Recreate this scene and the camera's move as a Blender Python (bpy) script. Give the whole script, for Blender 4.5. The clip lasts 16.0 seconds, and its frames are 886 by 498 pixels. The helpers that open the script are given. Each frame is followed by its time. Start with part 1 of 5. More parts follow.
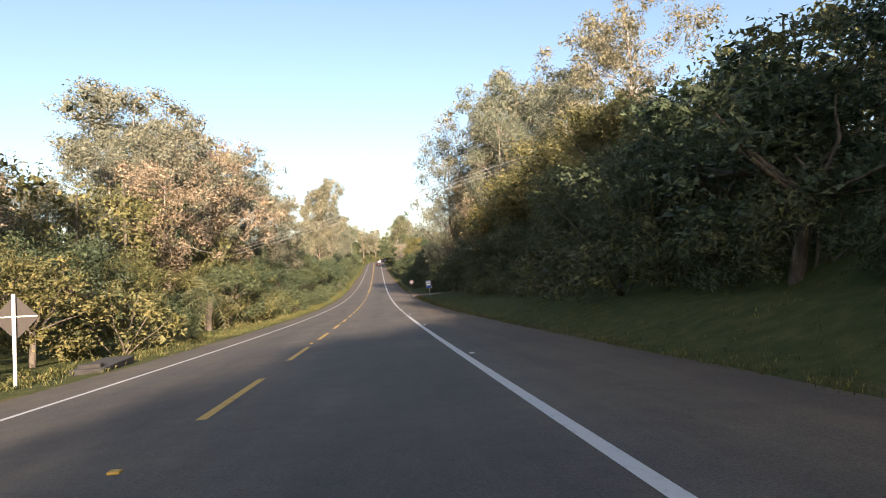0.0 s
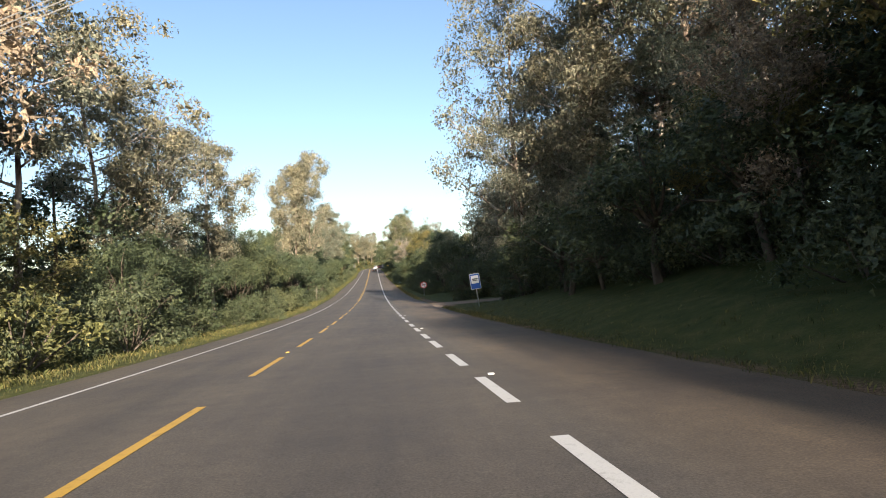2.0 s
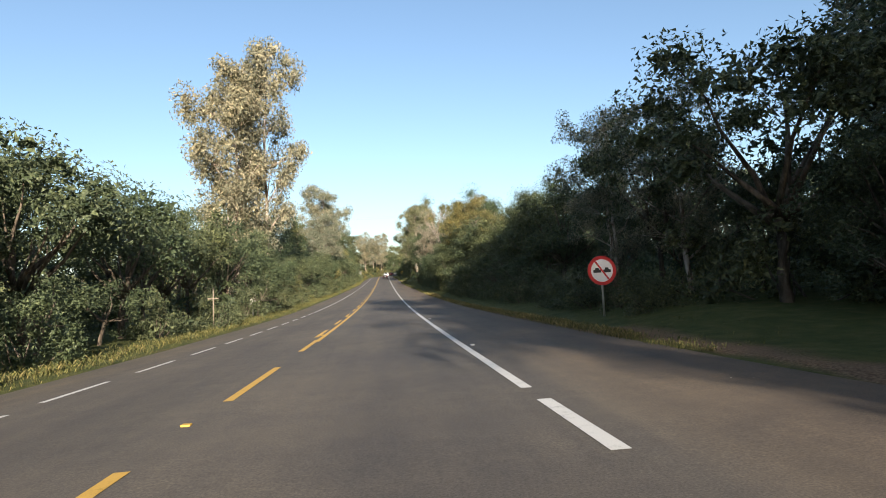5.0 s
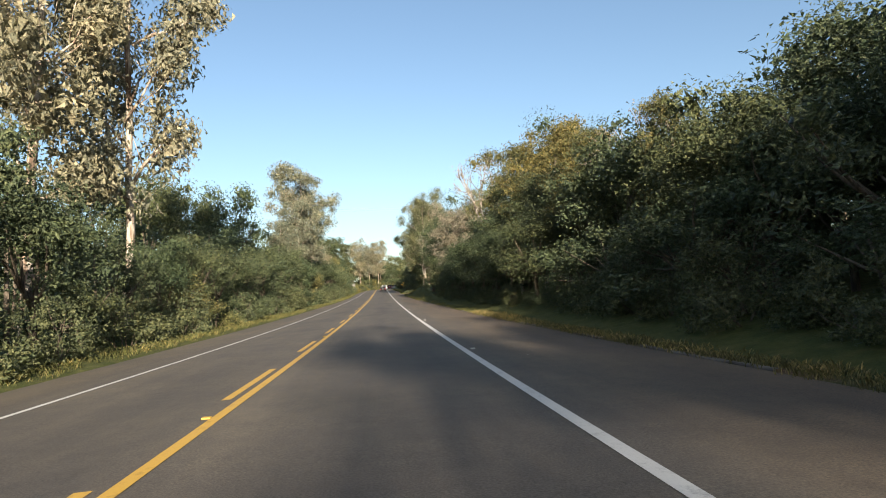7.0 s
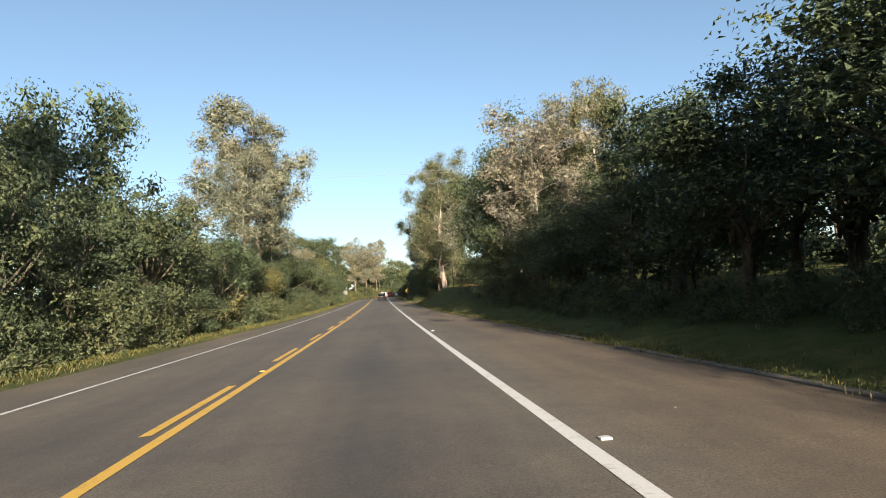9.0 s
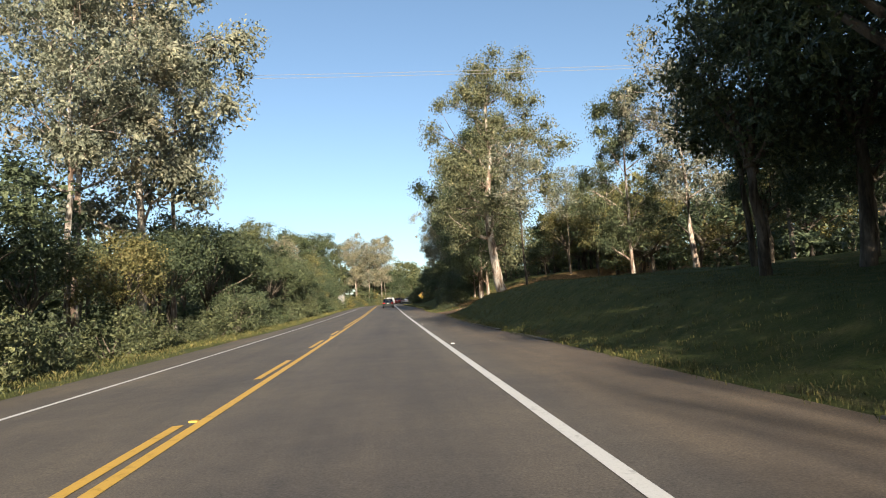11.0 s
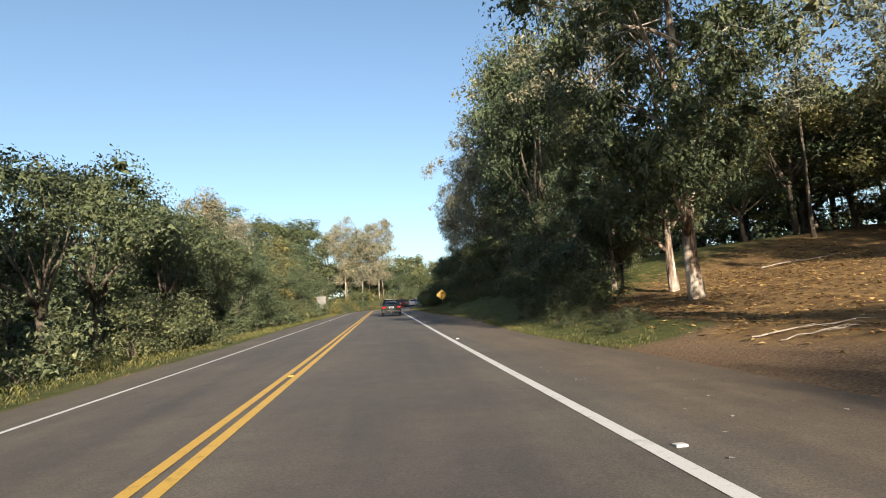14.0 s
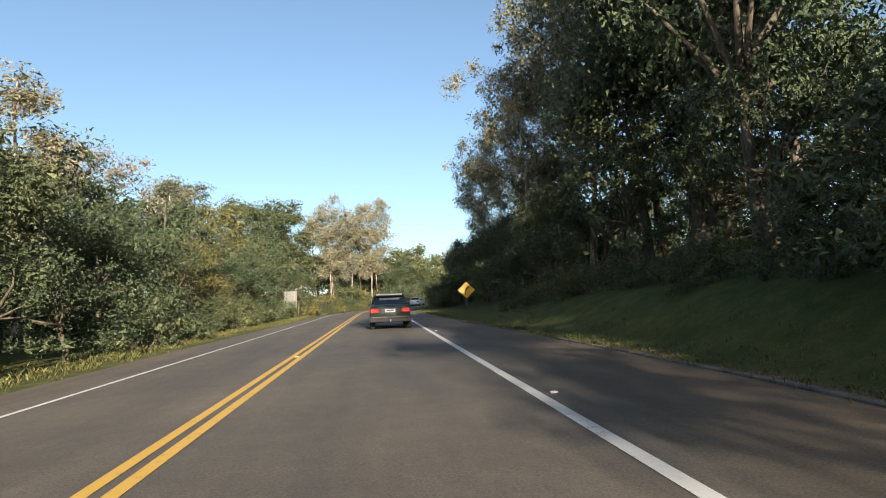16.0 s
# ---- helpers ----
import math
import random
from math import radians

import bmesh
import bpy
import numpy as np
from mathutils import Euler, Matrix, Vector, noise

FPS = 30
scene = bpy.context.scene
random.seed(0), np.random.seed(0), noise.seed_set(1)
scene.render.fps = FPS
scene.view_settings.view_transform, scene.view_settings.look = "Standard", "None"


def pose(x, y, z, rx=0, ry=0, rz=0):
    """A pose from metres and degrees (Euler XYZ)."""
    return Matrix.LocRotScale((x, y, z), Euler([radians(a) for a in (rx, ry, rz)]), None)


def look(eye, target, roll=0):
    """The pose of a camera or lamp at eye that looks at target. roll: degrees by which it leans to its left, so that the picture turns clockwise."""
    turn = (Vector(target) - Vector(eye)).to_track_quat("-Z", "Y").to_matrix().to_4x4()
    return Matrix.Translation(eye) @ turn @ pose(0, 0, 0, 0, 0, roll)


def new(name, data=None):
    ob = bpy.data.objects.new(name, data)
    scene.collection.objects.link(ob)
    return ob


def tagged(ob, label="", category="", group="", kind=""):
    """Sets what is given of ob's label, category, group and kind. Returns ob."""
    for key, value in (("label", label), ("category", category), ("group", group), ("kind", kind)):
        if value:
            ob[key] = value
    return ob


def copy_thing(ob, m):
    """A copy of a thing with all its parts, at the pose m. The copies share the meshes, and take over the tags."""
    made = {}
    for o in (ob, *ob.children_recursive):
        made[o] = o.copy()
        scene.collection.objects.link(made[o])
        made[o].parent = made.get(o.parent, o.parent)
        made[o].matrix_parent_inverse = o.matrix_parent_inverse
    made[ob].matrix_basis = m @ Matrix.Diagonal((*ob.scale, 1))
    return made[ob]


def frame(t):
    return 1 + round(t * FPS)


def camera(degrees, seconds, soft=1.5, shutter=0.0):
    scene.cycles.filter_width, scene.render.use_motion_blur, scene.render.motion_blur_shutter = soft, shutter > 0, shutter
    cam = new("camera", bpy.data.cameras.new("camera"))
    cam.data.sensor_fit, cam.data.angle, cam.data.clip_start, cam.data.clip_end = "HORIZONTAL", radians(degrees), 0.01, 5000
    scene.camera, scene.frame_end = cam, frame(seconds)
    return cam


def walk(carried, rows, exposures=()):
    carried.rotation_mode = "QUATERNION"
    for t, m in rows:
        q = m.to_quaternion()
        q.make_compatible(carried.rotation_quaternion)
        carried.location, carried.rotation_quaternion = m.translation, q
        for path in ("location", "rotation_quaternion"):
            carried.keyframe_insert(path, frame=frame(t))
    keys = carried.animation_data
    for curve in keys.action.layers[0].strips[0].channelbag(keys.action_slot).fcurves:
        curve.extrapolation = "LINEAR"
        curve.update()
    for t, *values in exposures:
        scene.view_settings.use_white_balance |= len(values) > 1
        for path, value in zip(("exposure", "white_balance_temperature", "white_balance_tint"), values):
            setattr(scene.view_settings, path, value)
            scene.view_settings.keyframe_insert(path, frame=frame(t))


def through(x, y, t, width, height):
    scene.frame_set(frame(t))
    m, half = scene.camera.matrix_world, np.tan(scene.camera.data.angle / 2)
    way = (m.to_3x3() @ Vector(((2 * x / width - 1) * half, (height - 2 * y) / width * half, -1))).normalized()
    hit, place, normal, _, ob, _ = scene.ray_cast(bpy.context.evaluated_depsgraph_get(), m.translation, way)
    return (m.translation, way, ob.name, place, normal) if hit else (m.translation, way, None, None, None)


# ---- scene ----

# camera and walk
cam = camera(74.88, 16.0, soft=1.0)
PATH = [
    (0, (1.971, 0.352, 1.181), (2.197, 2.338, 1.234), -2.71),
    (0.5, (1.998, 10.119, 0.618), (2.228, 12.105, 0.673), -2.93),
    (1, (2.058, 19.915, 0.096), (2.290, 21.900, 0.163), -2.50),
    (1.5, (2.125, 29.769, -0.355), (2.366, 31.753, -0.281), -2.98),
    (2, (2.172, 39.648, -0.799), (2.411, 41.632, -0.711), -3.02),
    (2.5, (2.241, 49.601, -1.181), (2.459, 51.586, -1.073), -2.39),
    (3, (2.223, 59.633, -1.523), (2.431, 61.619, -1.412), -2.90),
    (3.5, (2.167, 69.547, -1.821), (2.373, 71.534, -1.723), -2.69),
    (4, (2.081, 79.354, -2.051), (2.286, 81.340, -1.928), -3.04),
    (4.5, (2.026, 88.958, -2.212), (2.230, 90.943, -2.084), -3.01),
    (5, (1.957, 97.920, -2.324), (2.163, 99.904, -2.187), -2.92),
    (5.5, (1.895, 106.658, -2.389), (2.103, 108.641, -2.242), -2.81),
    (6, (1.864, 115.592, -2.410), (2.075, 117.574, -2.255), -2.69),
    (6.5, (1.885, 125.142, -2.376), (2.097, 127.124, -2.215), -2.56),
    (7, (1.866, 134.821, -2.306), (2.082, 136.800, -2.115), -2.78),
    (7.5, (1.885, 144.498, -2.175), (2.112, 146.477, -1.997), -2.71),
    (8, (1.951, 154.068, -1.996), (2.182, 156.045, -1.801), -2.84),
    (8.5, (2.065, 163.463, -1.768), (2.288, 165.441, -1.572), -2.66),
    (9, (2.114, 172.805, -1.521), (2.333, 174.781, -1.299), -3.15),
    (9.5, (2.095, 182.038, -1.245), (2.312, 184.014, -1.017), -2.99),
    (10, (2.104, 190.977, -0.960), (2.315, 192.952, -0.725), -2.99),
    (10.5, (2.110, 199.456, -0.676), (2.316, 201.430, -0.434), -3.03),
    (11, (2.084, 207.310, -0.405), (2.284, 209.285, -0.158), -3.02),
    (11.5, (1.996, 214.376, -0.161), (2.192, 216.351, 0.087), -2.86),
    (12, (1.919, 221.116, 0.099), (2.098, 223.092, 0.346), -2.75),
    (12.5, (1.802, 227.687, 0.330), (1.977, 229.666, 0.566), -2.53),
    (13, (1.732, 234.024, 0.563), (1.913, 236.000, 0.814), -2.47),
    (13.5, (1.689, 240.251, 0.816), (1.883, 242.226, 1.060), -3.03),
    (14, (1.646, 246.505, 1.066), (1.858, 248.477, 1.322), -3.52),
    (14.5, (1.653, 252.651, 1.297), (1.863, 254.623, 1.557), -3.20),
    (15, (1.669, 258.879, 1.548), (1.876, 260.850, 1.813), -2.52),
    (15.5, (1.712, 265.180, 1.808), (1.929, 267.150, 2.072), -2.64),
    (16, (1.786, 271.499, 2.081), (2.014, 273.470, 2.335), -2.74),
]
walk(cam, [(t, look(eye, target, roll)) for t, eye, target, roll in PATH], exposures=[(0.0, 1.86, 6620, 16), (1.0, 1.84, 6620, 14), (1.5, 1.83, 6430, 11), (2.0, 1.68, 6210, 11), (2.5, 1.58, 6210, 11), (4.0, 1.55, 6160, 10), (7.0, 1.47, 6390, 7), (9.0, 1.5, 6390, 7), (12.0, 1.4, 6160, 8), (16.0, 1.52, 6240, 7)])

# daylight: clear late-afternoon sky, sun behind the camera and to its right
SUN_AZ, SUN_EL = 173.5, 16.0
world = bpy.data.worlds.new("world")
scene.world = world
world.use_nodes = True
wn = world.node_tree
sky = wn.nodes.new("ShaderNodeTexSky")
sky.sky_type, sky.sun_disc = "NISHITA", False
sky.sun_elevation, sky.sun_rotation = radians(SUN_EL), radians(SUN_AZ)
sky.air_density, sky.dust_density, sky.ozone_density = 1.0, 1.6, 1.3
wn.links.new(sky.outputs[0], wn.nodes["Background"].inputs[0])
wn.nodes["Background"].inputs[1].default_value = 0.082
sun = new("sun", bpy.data.lights.new("sun", "SUN"))
sun.data.energy, sun.data.angle, sun.data.color = 5.0, radians(0.55), (1.0, 0.865, 0.70)
_a, _e = radians(SUN_AZ), radians(SUN_EL)
sun.matrix_world = look((100 * math.sin(_a) * math.cos(_e), 100 * math.cos(_a) * math.cos(_e), 100 * math.sin(_e)), (0, 0, 0))


# ---------- materials ----------
def material(name, rough=0.8, metal=0.0, spec=0.5):
    m = bpy.data.materials.new(name)
    m.use_nodes = True
    b = m.node_tree.nodes["Principled BSDF"]
    b.inputs["Roughness"].default_value, b.inputs["Metallic"].default_value = rough, metal
    b.inputs["Specular IOR Level"].default_value = spec
    return m, m.node_tree, b


def noise_node(nt, scale, detail=4.0, rough=0.55, coord="Object", vec=None):
    n = nt.nodes.new("ShaderNodeTexNoise")
    n.inputs["Scale"].default_value, n.inputs["Detail"].default_value, n.inputs["Roughness"].default_value = scale, detail, rough
    if vec is None:
        tc = nt.nodes.new("ShaderNodeTexCoord")
        vec = tc.outputs[coord]
    nt.links.new(vec, n.inputs["Vector"])
    return n


def ramp(nt, src, stops):
    r = nt.nodes.new("ShaderNodeValToRGB")
    while len(r.color_ramp.elements) < len(stops):
        r.color_ramp.elements.new(0.5)
    for el, (p, c) in zip(r.color_ramp.elements, stops):
        el.position, el.color = p, (*c, 1) if len(c) == 3 else c
    nt.links.new(src, r.inputs[0])
    return r


def mix_rgb(nt, fac, a, b, mode="MIX"):
    n = nt.nodes.new("ShaderNodeMix")
    n.data_type, n.blend_type = "RGBA", mode
    for sock, v in ((n.inputs[0], fac), (n.inputs[6], a), (n.inputs[7], b)):
        if isinstance(v, (int, float)):
            sock.default_value = v
        elif isinstance(v, tuple):
            sock.default_value = (*v, 1)
        else:
            nt.links.new(v, sock)
    return n.outputs[2]


def bump(nt, bsdf, src, strength, dist):
    n = nt.nodes.new("ShaderNodeBump")
    n.inputs["Strength"].default_value, n.inputs["Distance"].default_value = strength, dist
    nt.links.new(src, n.inputs["Height"])
    nt.links.new(n.outputs[0], bsdf.inputs["Normal"])


def plain(name, colour, rough=0.6, metal=0.0, spec=0.5, grain=0.12, scale=8.0):
    m, nt, b = material(name, rough, metal, spec)
    n = noise_node(nt, scale, 5)
    lo, hi = tuple(c * (1 - grain) for c in colour), tuple(min(1, c * (1 + grain)) for c in colour)
    r = ramp(nt, n.outputs[0], [(0.3, lo), (0.7, hi)])
    nt.links.new(r.outputs[0], b.inputs["Base Color"])
    return m


def asphalt_material():
    m, nt, b = material("asphalt", 0.82, 0, 0.4)
    fine = noise_node(nt, 55, 3, 0.7)
    tc = nt.nodes.new("ShaderNodeTexCoord")
    mp = nt.nodes.new("ShaderNodeMapping")
    mp.inputs["Scale"].default_value = (0.9, 0.05, 1)
    nt.links.new(tc.outputs["Object"], mp.inputs["Vector"])
    streak = noise_node(nt, 1.6, 4, 0.6, vec=mp.outputs[0])
    blot = noise_node(nt, 0.35, 5, 0.6)
    base = ramp(nt, fine.outputs[0], [(0.25, (0.050, 0.046, 0.041)), (0.5, (0.104, 0.091, 0.076)), (0.8, (0.178, 0.154, 0.126))])
    worn = ramp(nt, streak.outputs[0], [(0.3, (0.72, 0.72, 0.74)), (0.7, (1.1, 1.06, 1.0))])
    spots = ramp(nt, blot.outputs[0], [(0.3, (0.76, 0.76, 0.79)), (0.65, (1.1, 1.07, 1.0))])
    patch = ramp(nt, noise_node(nt, 2.6, 5, 0.7).outputs[0], [(0.3, (0.84, 0.84, 0.85)), (0.7, (1.12, 1.1, 1.06))])
    c = mix_rgb(nt, 1.0, base.outputs[0], worn.outputs[0], "MULTIPLY")
    c = mix_rgb(nt, 1.0, mix_rgb(nt, 1.0, c, spots.outputs[0], "MULTIPLY"), patch.outputs[0], "MULTIPLY")
    # oil-dark band along the middle of each lane, paler dusty shoulder
    sep = nt.nodes.new("ShaderNodeSeparateXYZ")
    uv = nt.nodes.new("ShaderNodeUVMap")
    nt.links.new(uv.outputs[0], sep.inputs[0])
    lane = ramp(nt, sep.outputs[0], [(0.0, (1.0, 0.95, 0.86)), (0.08, (1, 1, 1)), (0.22, (0.86, 0.86, 0.88)), (0.36, (1, 1, 1)), (0.52, (0.8, 0.8, 0.83)), (0.68, (1, 1, 1)), (0.74, (1.08, 1.0, 0.9)), (1.0, (1.3, 1.06, 0.83))])
    c = mix_rgb(nt, 1.0, c, lane.outputs[0], "MULTIPLY")
    nt.links.new(c, b.inputs["Base Color"])
    bump(nt, b, fine.outputs[0], 0.35, 0.01)
    return m


def paint_material(name, colour, wear=0.5):
    m, nt, b = material(name, 0.65, 0, 0.4)
    n = noise_node(nt, 6, 8, 0.75)
    n2 = noise_node(nt, 60, 2, 0.7)
    r = ramp(nt, n.outputs[0], [(0.30, tuple(c * 0.55 for c in colour)), (0.46, colour)])
    g = ramp(nt, n2.outputs[0], [(0.25, (0.7, 0.7, 0.7)), (0.5, (1, 1, 1))])
    nt.links.new(mix_rgb(nt, wear, r.outputs[0], mix_rgb(nt, 1.0, r.outputs[0], g.outputs[0], "MULTIPLY")), b.inputs["Base Color"])
    return m


def ground_material():
    m, nt, b = material("verge_ground", 0.95, 0, 0.15)
    att = nt.nodes.new("ShaderNodeAttribute")
    att.attribute_name = "cover"
    sep = nt.nodes.new("ShaderNodeSeparateColor")
    nt.links.new(att.outputs["Color"], sep.inputs[0])
    big, mid, fine = noise_node(nt, 0.35, 5, 0.6), noise_node(nt, 2.2, 6, 0.65), noise_node(nt, 24, 4, 0.7)
    grass = ramp(nt, mid.outputs[0], [(0.25, (0.044, 0.058, 0.016)), (0.5, (0.079, 0.088, 0.025)), (0.75, (0.132, 0.119, 0.044))])
    dirt = ramp(nt, fine.outputs[0], [(0.25, (0.088, 0.055, 0.032)), (0.55, (0.211, 0.136, 0.079)), (0.8, (0.317, 0.220, 0.136))])
    litter = ramp(nt, mid.outputs[0], [(0.3, (0.088, 0.048, 0.022)), (0.55, (0.246, 0.150, 0.062)), (0.8, (0.352, 0.238, 0.106))])
    sh = nt.nodes.new("ShaderNodeMath")
    sh.operation = "MULTIPLY_ADD"
    nt.links.new(big.outputs[0], sh.inputs[0])
    sh.inputs[1].default_value = 0.9
    nt.links.new(sep.outputs[0], sh.inputs[2])
    fac = ramp(nt, sh.outputs[0], [(0.72, (0, 0, 0)), (0.98, (1, 1, 1))])
    sh2 = nt.nodes.new("ShaderNodeMath")
    sh2.operation = "MULTIPLY_ADD"
    nt.links.new(mid.outputs[0], sh2.inputs[0])
    sh2.inputs[1].default_value = 0.7
    nt.links.new(sep.outputs[1], sh2.inputs[2])
    fac2 = ramp(nt, sh2.outputs[0], [(0.6, (0, 0, 0)), (0.85, (1, 1, 1))])
    dark = ramp(nt, fine.outputs[0], [(0.3, (0.7, 0.7, 0.7)), (0.7, (1.1, 1.1, 1.1))])
    c = mix_rgb(nt, fac2.outputs[0], mix_rgb(nt, fac.outputs[0], grass.outputs[0], dirt.outputs[0]), litter.outputs[0])
    nt.links.new(mix_rgb(nt, 1.0, c, dark.outputs[0], "MULTIPLY"), b.inputs["Base Color"])
    bump(nt, b, fine.outputs[0], 0.8, 0.06)
    return m


def leaf_material(name, dark, mid, light, through=0.3, rough=0.55):
    """Leaf colour varies from leaf to leaf, from clump to clump and from plant to plant."""
    m, nt, b = material(name, rough, 0, 0.35)
    geo = nt.nodes.new("ShaderNodeNewGeometry")
    obj = nt.nodes.new("ShaderNodeObjectInfo")
    clump = noise_node(nt, 0.55, 3, 0.6)
    r = ramp(nt, geo.outputs["Random Per Island"], [(0.0, dark), (0.55, mid), (1.0, light)])
    cl = ramp(nt, clump.outputs[0], [(0.3, (0.62, 0.66, 0.62)), (0.68, (1.22, 1.16, 1.0))])
    ob = ramp(nt, obj.outputs["Random"], [(0.0, (0.85, 0.94, 0.9)), (0.5, (1.0, 1.0, 1.0)), (1.0, (1.15, 1.06, 0.92))])
    c = mix_rgb(nt, 1.0, mix_rgb(nt, 1.0, r.outputs[0], cl.outputs[0], "MULTIPLY"), ob.outputs[0], "MULTIPLY")
    # leaflets within a spray: mottled colour and a broken surface
    fine = noise_node(nt, 10.0, 2, 0.6)
    c = mix_rgb(nt, 1.0, c, ramp(nt, fine.outputs[0], [(0.36, (0.62, 0.62, 0.64)), (0.52, (1.0, 1.0, 1.0)), (0.66, (1.36, 1.33, 1.26))]).outputs[0], "MULTIPLY")
    nt.links.new(c, b.inputs["Base Color"])
    bump(nt, b, noise_node(nt, 7.0, 2, 0.6).outputs[0], 0.9, 0.14)
    tr = nt.nodes.new("ShaderNodeBsdfTranslucent")
    nt.links.new(c, tr.inputs["Color"])
    mx = nt.nodes.new("ShaderNodeMixShader")
    mx.inputs[0].default_value = through
    nt.links.new(b.outputs[0], mx.inputs[1])
    nt.links.new(tr.outputs[0], mx.inputs[2])
    nt.links.new(mx.outputs[0], nt.nodes["Material Output"].inputs[0])
    return m


def bark_material(name, dark, light, peel):
    m, nt, b = material(name, 0.9, 0, 0.2)
    tc = nt.nodes.new("ShaderNodeTexCoord")
    mp = nt.nodes.new("ShaderNodeMapping")
    mp.inputs["Scale"].default_value = (1, 1, 0.22)
    nt.links.new(tc.outputs["Object"], mp.inputs["Vector"])
    n, n2 = noise_node(nt, 3.0, 6, 0.65, vec=mp.outputs[0]), noise_node(nt, 16, 5, 0.7, vec=mp.outputs[0])
    r = ramp(nt, n.outputs[0], [(0.38, dark), (0.47, peel), (0.56, light)])
    g = ramp(nt, n2.outputs[0], [(0.3, (0.7, 0.7, 0.7)), (0.7, (1.1, 1.1, 1.1))])
    nt.links.new(mix_rgb(nt, 1.0, r.outputs[0], g.outputs[0], "MULTIPLY"), b.inputs["Base Color"])
    bump(nt, b, n2.outputs[0], 0.6, 0.03)
    return m


ASPHALT = asphalt_material()
WHITE_PAINT = paint_material("white_road_paint", (0.527, 0.510, 0.476))
YELLOW_PAINT = paint_material("yellow_road_paint", (0.510, 0.306, 0.051))
GROUND = ground_material()
GRAVEL = plain("dusty_gravel", (0.20, 0.128, 0.074), 0.95, grain=0.3, scale=14)
EUC_LEAF = leaf_material("eucalyptus_leaf", (0.135, 0.143, 0.111), (0.231, 0.228, 0.178), (0.331, 0.308, 0.244), 0.3)
OLIVE_LEAF = leaf_material("olive_leaf", (0.107, 0.110, 0.067), (0.194, 0.182, 0.107), (0.292, 0.258, 0.163), 0.3)
DRY_LEAF = leaf_material("dry_leaf", (0.187, 0.152, 0.126), (0.306, 0.254, 0.212), (0.425, 0.362, 0.305), 0.3)
RUST_LEAF = leaf_material("rust_leaf", (0.13, 0.075, 0.033), (0.27, 0.155, 0.060), (0.42, 0.26, 0.11), 0.3)
BROAD_LEAF = leaf_material("broad_leaf", (0.041, 0.060, 0.033), (0.078, 0.100, 0.053), (0.130, 0.150, 0.081), 0.2, 0.55)
# low sun on the foliage is put into this paler gold leaf colour
GOLD_LEAF = leaf_material("sunlit_gold_leaf", (0.100, 0.103, 0.042), (0.176, 0.165, 0.068), (0.258, 0.220, 0.100), 0.3)
BUSH_LEAF = leaf_material("bush_leaf", (0.053, 0.071, 0.037), (0.102, 0.119, 0.063), (0.163, 0.174, 0.093), 0.25)
GRASS_BLADE = leaf_material("grass_blade", (0.052, 0.066, 0.020), (0.104, 0.108, 0.036), (0.185, 0.160, 0.070), 0.3, 0.7)
DRY_BLADE = leaf_material("dry_grass_blade", (0.075, 0.075, 0.026), (0.17, 0.145, 0.056), (0.32, 0.25, 0.12), 0.3, 0.7)
PALM_LEAF = leaf_material("palm_leaf", (0.086, 0.095, 0.052), (0.172, 0.172, 0.095), (0.275, 0.249, 0.146), 0.3)
EUC_BARK = bark_material("eucalyptus_bark", (0.085, 0.058, 0.042), (0.46, 0.40, 0.33), (0.25, 0.18, 0.13))
DARK_BARK = bark_material("dark_bark", (0.05, 0.04, 0.03), (0.15, 0.12, 0.09), (0.09, 0.07, 0.05))
PALE_TWIG = bark_material("pale_twig_bark", (0.17, 0.14, 0.11), (0.36, 0.31, 0.26), (0.26, 0.21, 0.17))
GALV = plain("galvanised_steel", (0.42, 0.42, 0.40), 0.45, 0.7)
SIGN_BACK = plain("grey_sign_back", (0.12, 0.118, 0.105), 0.55, 0.2)
SIGN_BACK_PALE = plain("pale_sign_back", (0.30, 0.285, 0.245), 0.5, 0.1)
SIGN_BROWN = plain("weathered_brown_sign", (0.036, 0.027, 0.020), 0.7)
SIGN_WHITE = plain("white_sheeting", (0.78, 0.78, 0.76), 0.4, grain=0.05)
SIGN_BLUE = plain("blue_sheeting", (0.02, 0.10, 0.42), 0.4, grain=0.06)
SIGN_RED = plain("red_sheeting", (0.55, 0.03, 0.03), 0.4, grain=0.06)
SIGN_BLACK = plain("black_sheeting", (0.015, 0.015, 0.015), 0.5)
SIGN_YELLOW = plain("yellow_sheeting", (0.80, 0.42, 0.02), 0.4, grain=0.05)
WOOD_POST = plain("weathered_wood_post", (0.20, 0.16, 0.12), 0.9, grain=0.3)
WHITE_POST = plain("white_painted_post", (0.6, 0.58, 0.52), 0.7, grain=0.15)
CONCRETE = plain("dark_concrete", (0.03, 0.026, 0.022), 0.95, grain=0.3)
CONCRETE_PALE = plain("dusty_concrete", (0.11, 0.092, 0.074), 0.95, grain=0.5, scale=2.5)
RUBBER = plain("tyre_rubber", (0.02, 0.02, 0.02), 0.9)
RIM = plain("alloy_rim", (0.45, 0.45, 0.46), 0.35, 0.8)
GLASS = plain("dark_car_glass", (0.02, 0.025, 0.03), 0.06, 0, 0.8, 0.02)
TAIL_RED = plain("tail_lamp_red", (0.5, 0.02, 0.02), 0.2, 0, 0.6)
PLASTIC = plain("black_plastic", (0.03, 0.03, 0.032), 0.6)
LITTER = leaf_material("litter_leaf", (0.14, 0.075, 0.03), (0.34, 0.20, 0.075), (0.52, 0.35, 0.15), 0.15, 0.8)
FALLEN = plain("fallen_leaf", (0.36, 0.32, 0.25), 0.85, grain=0.4)
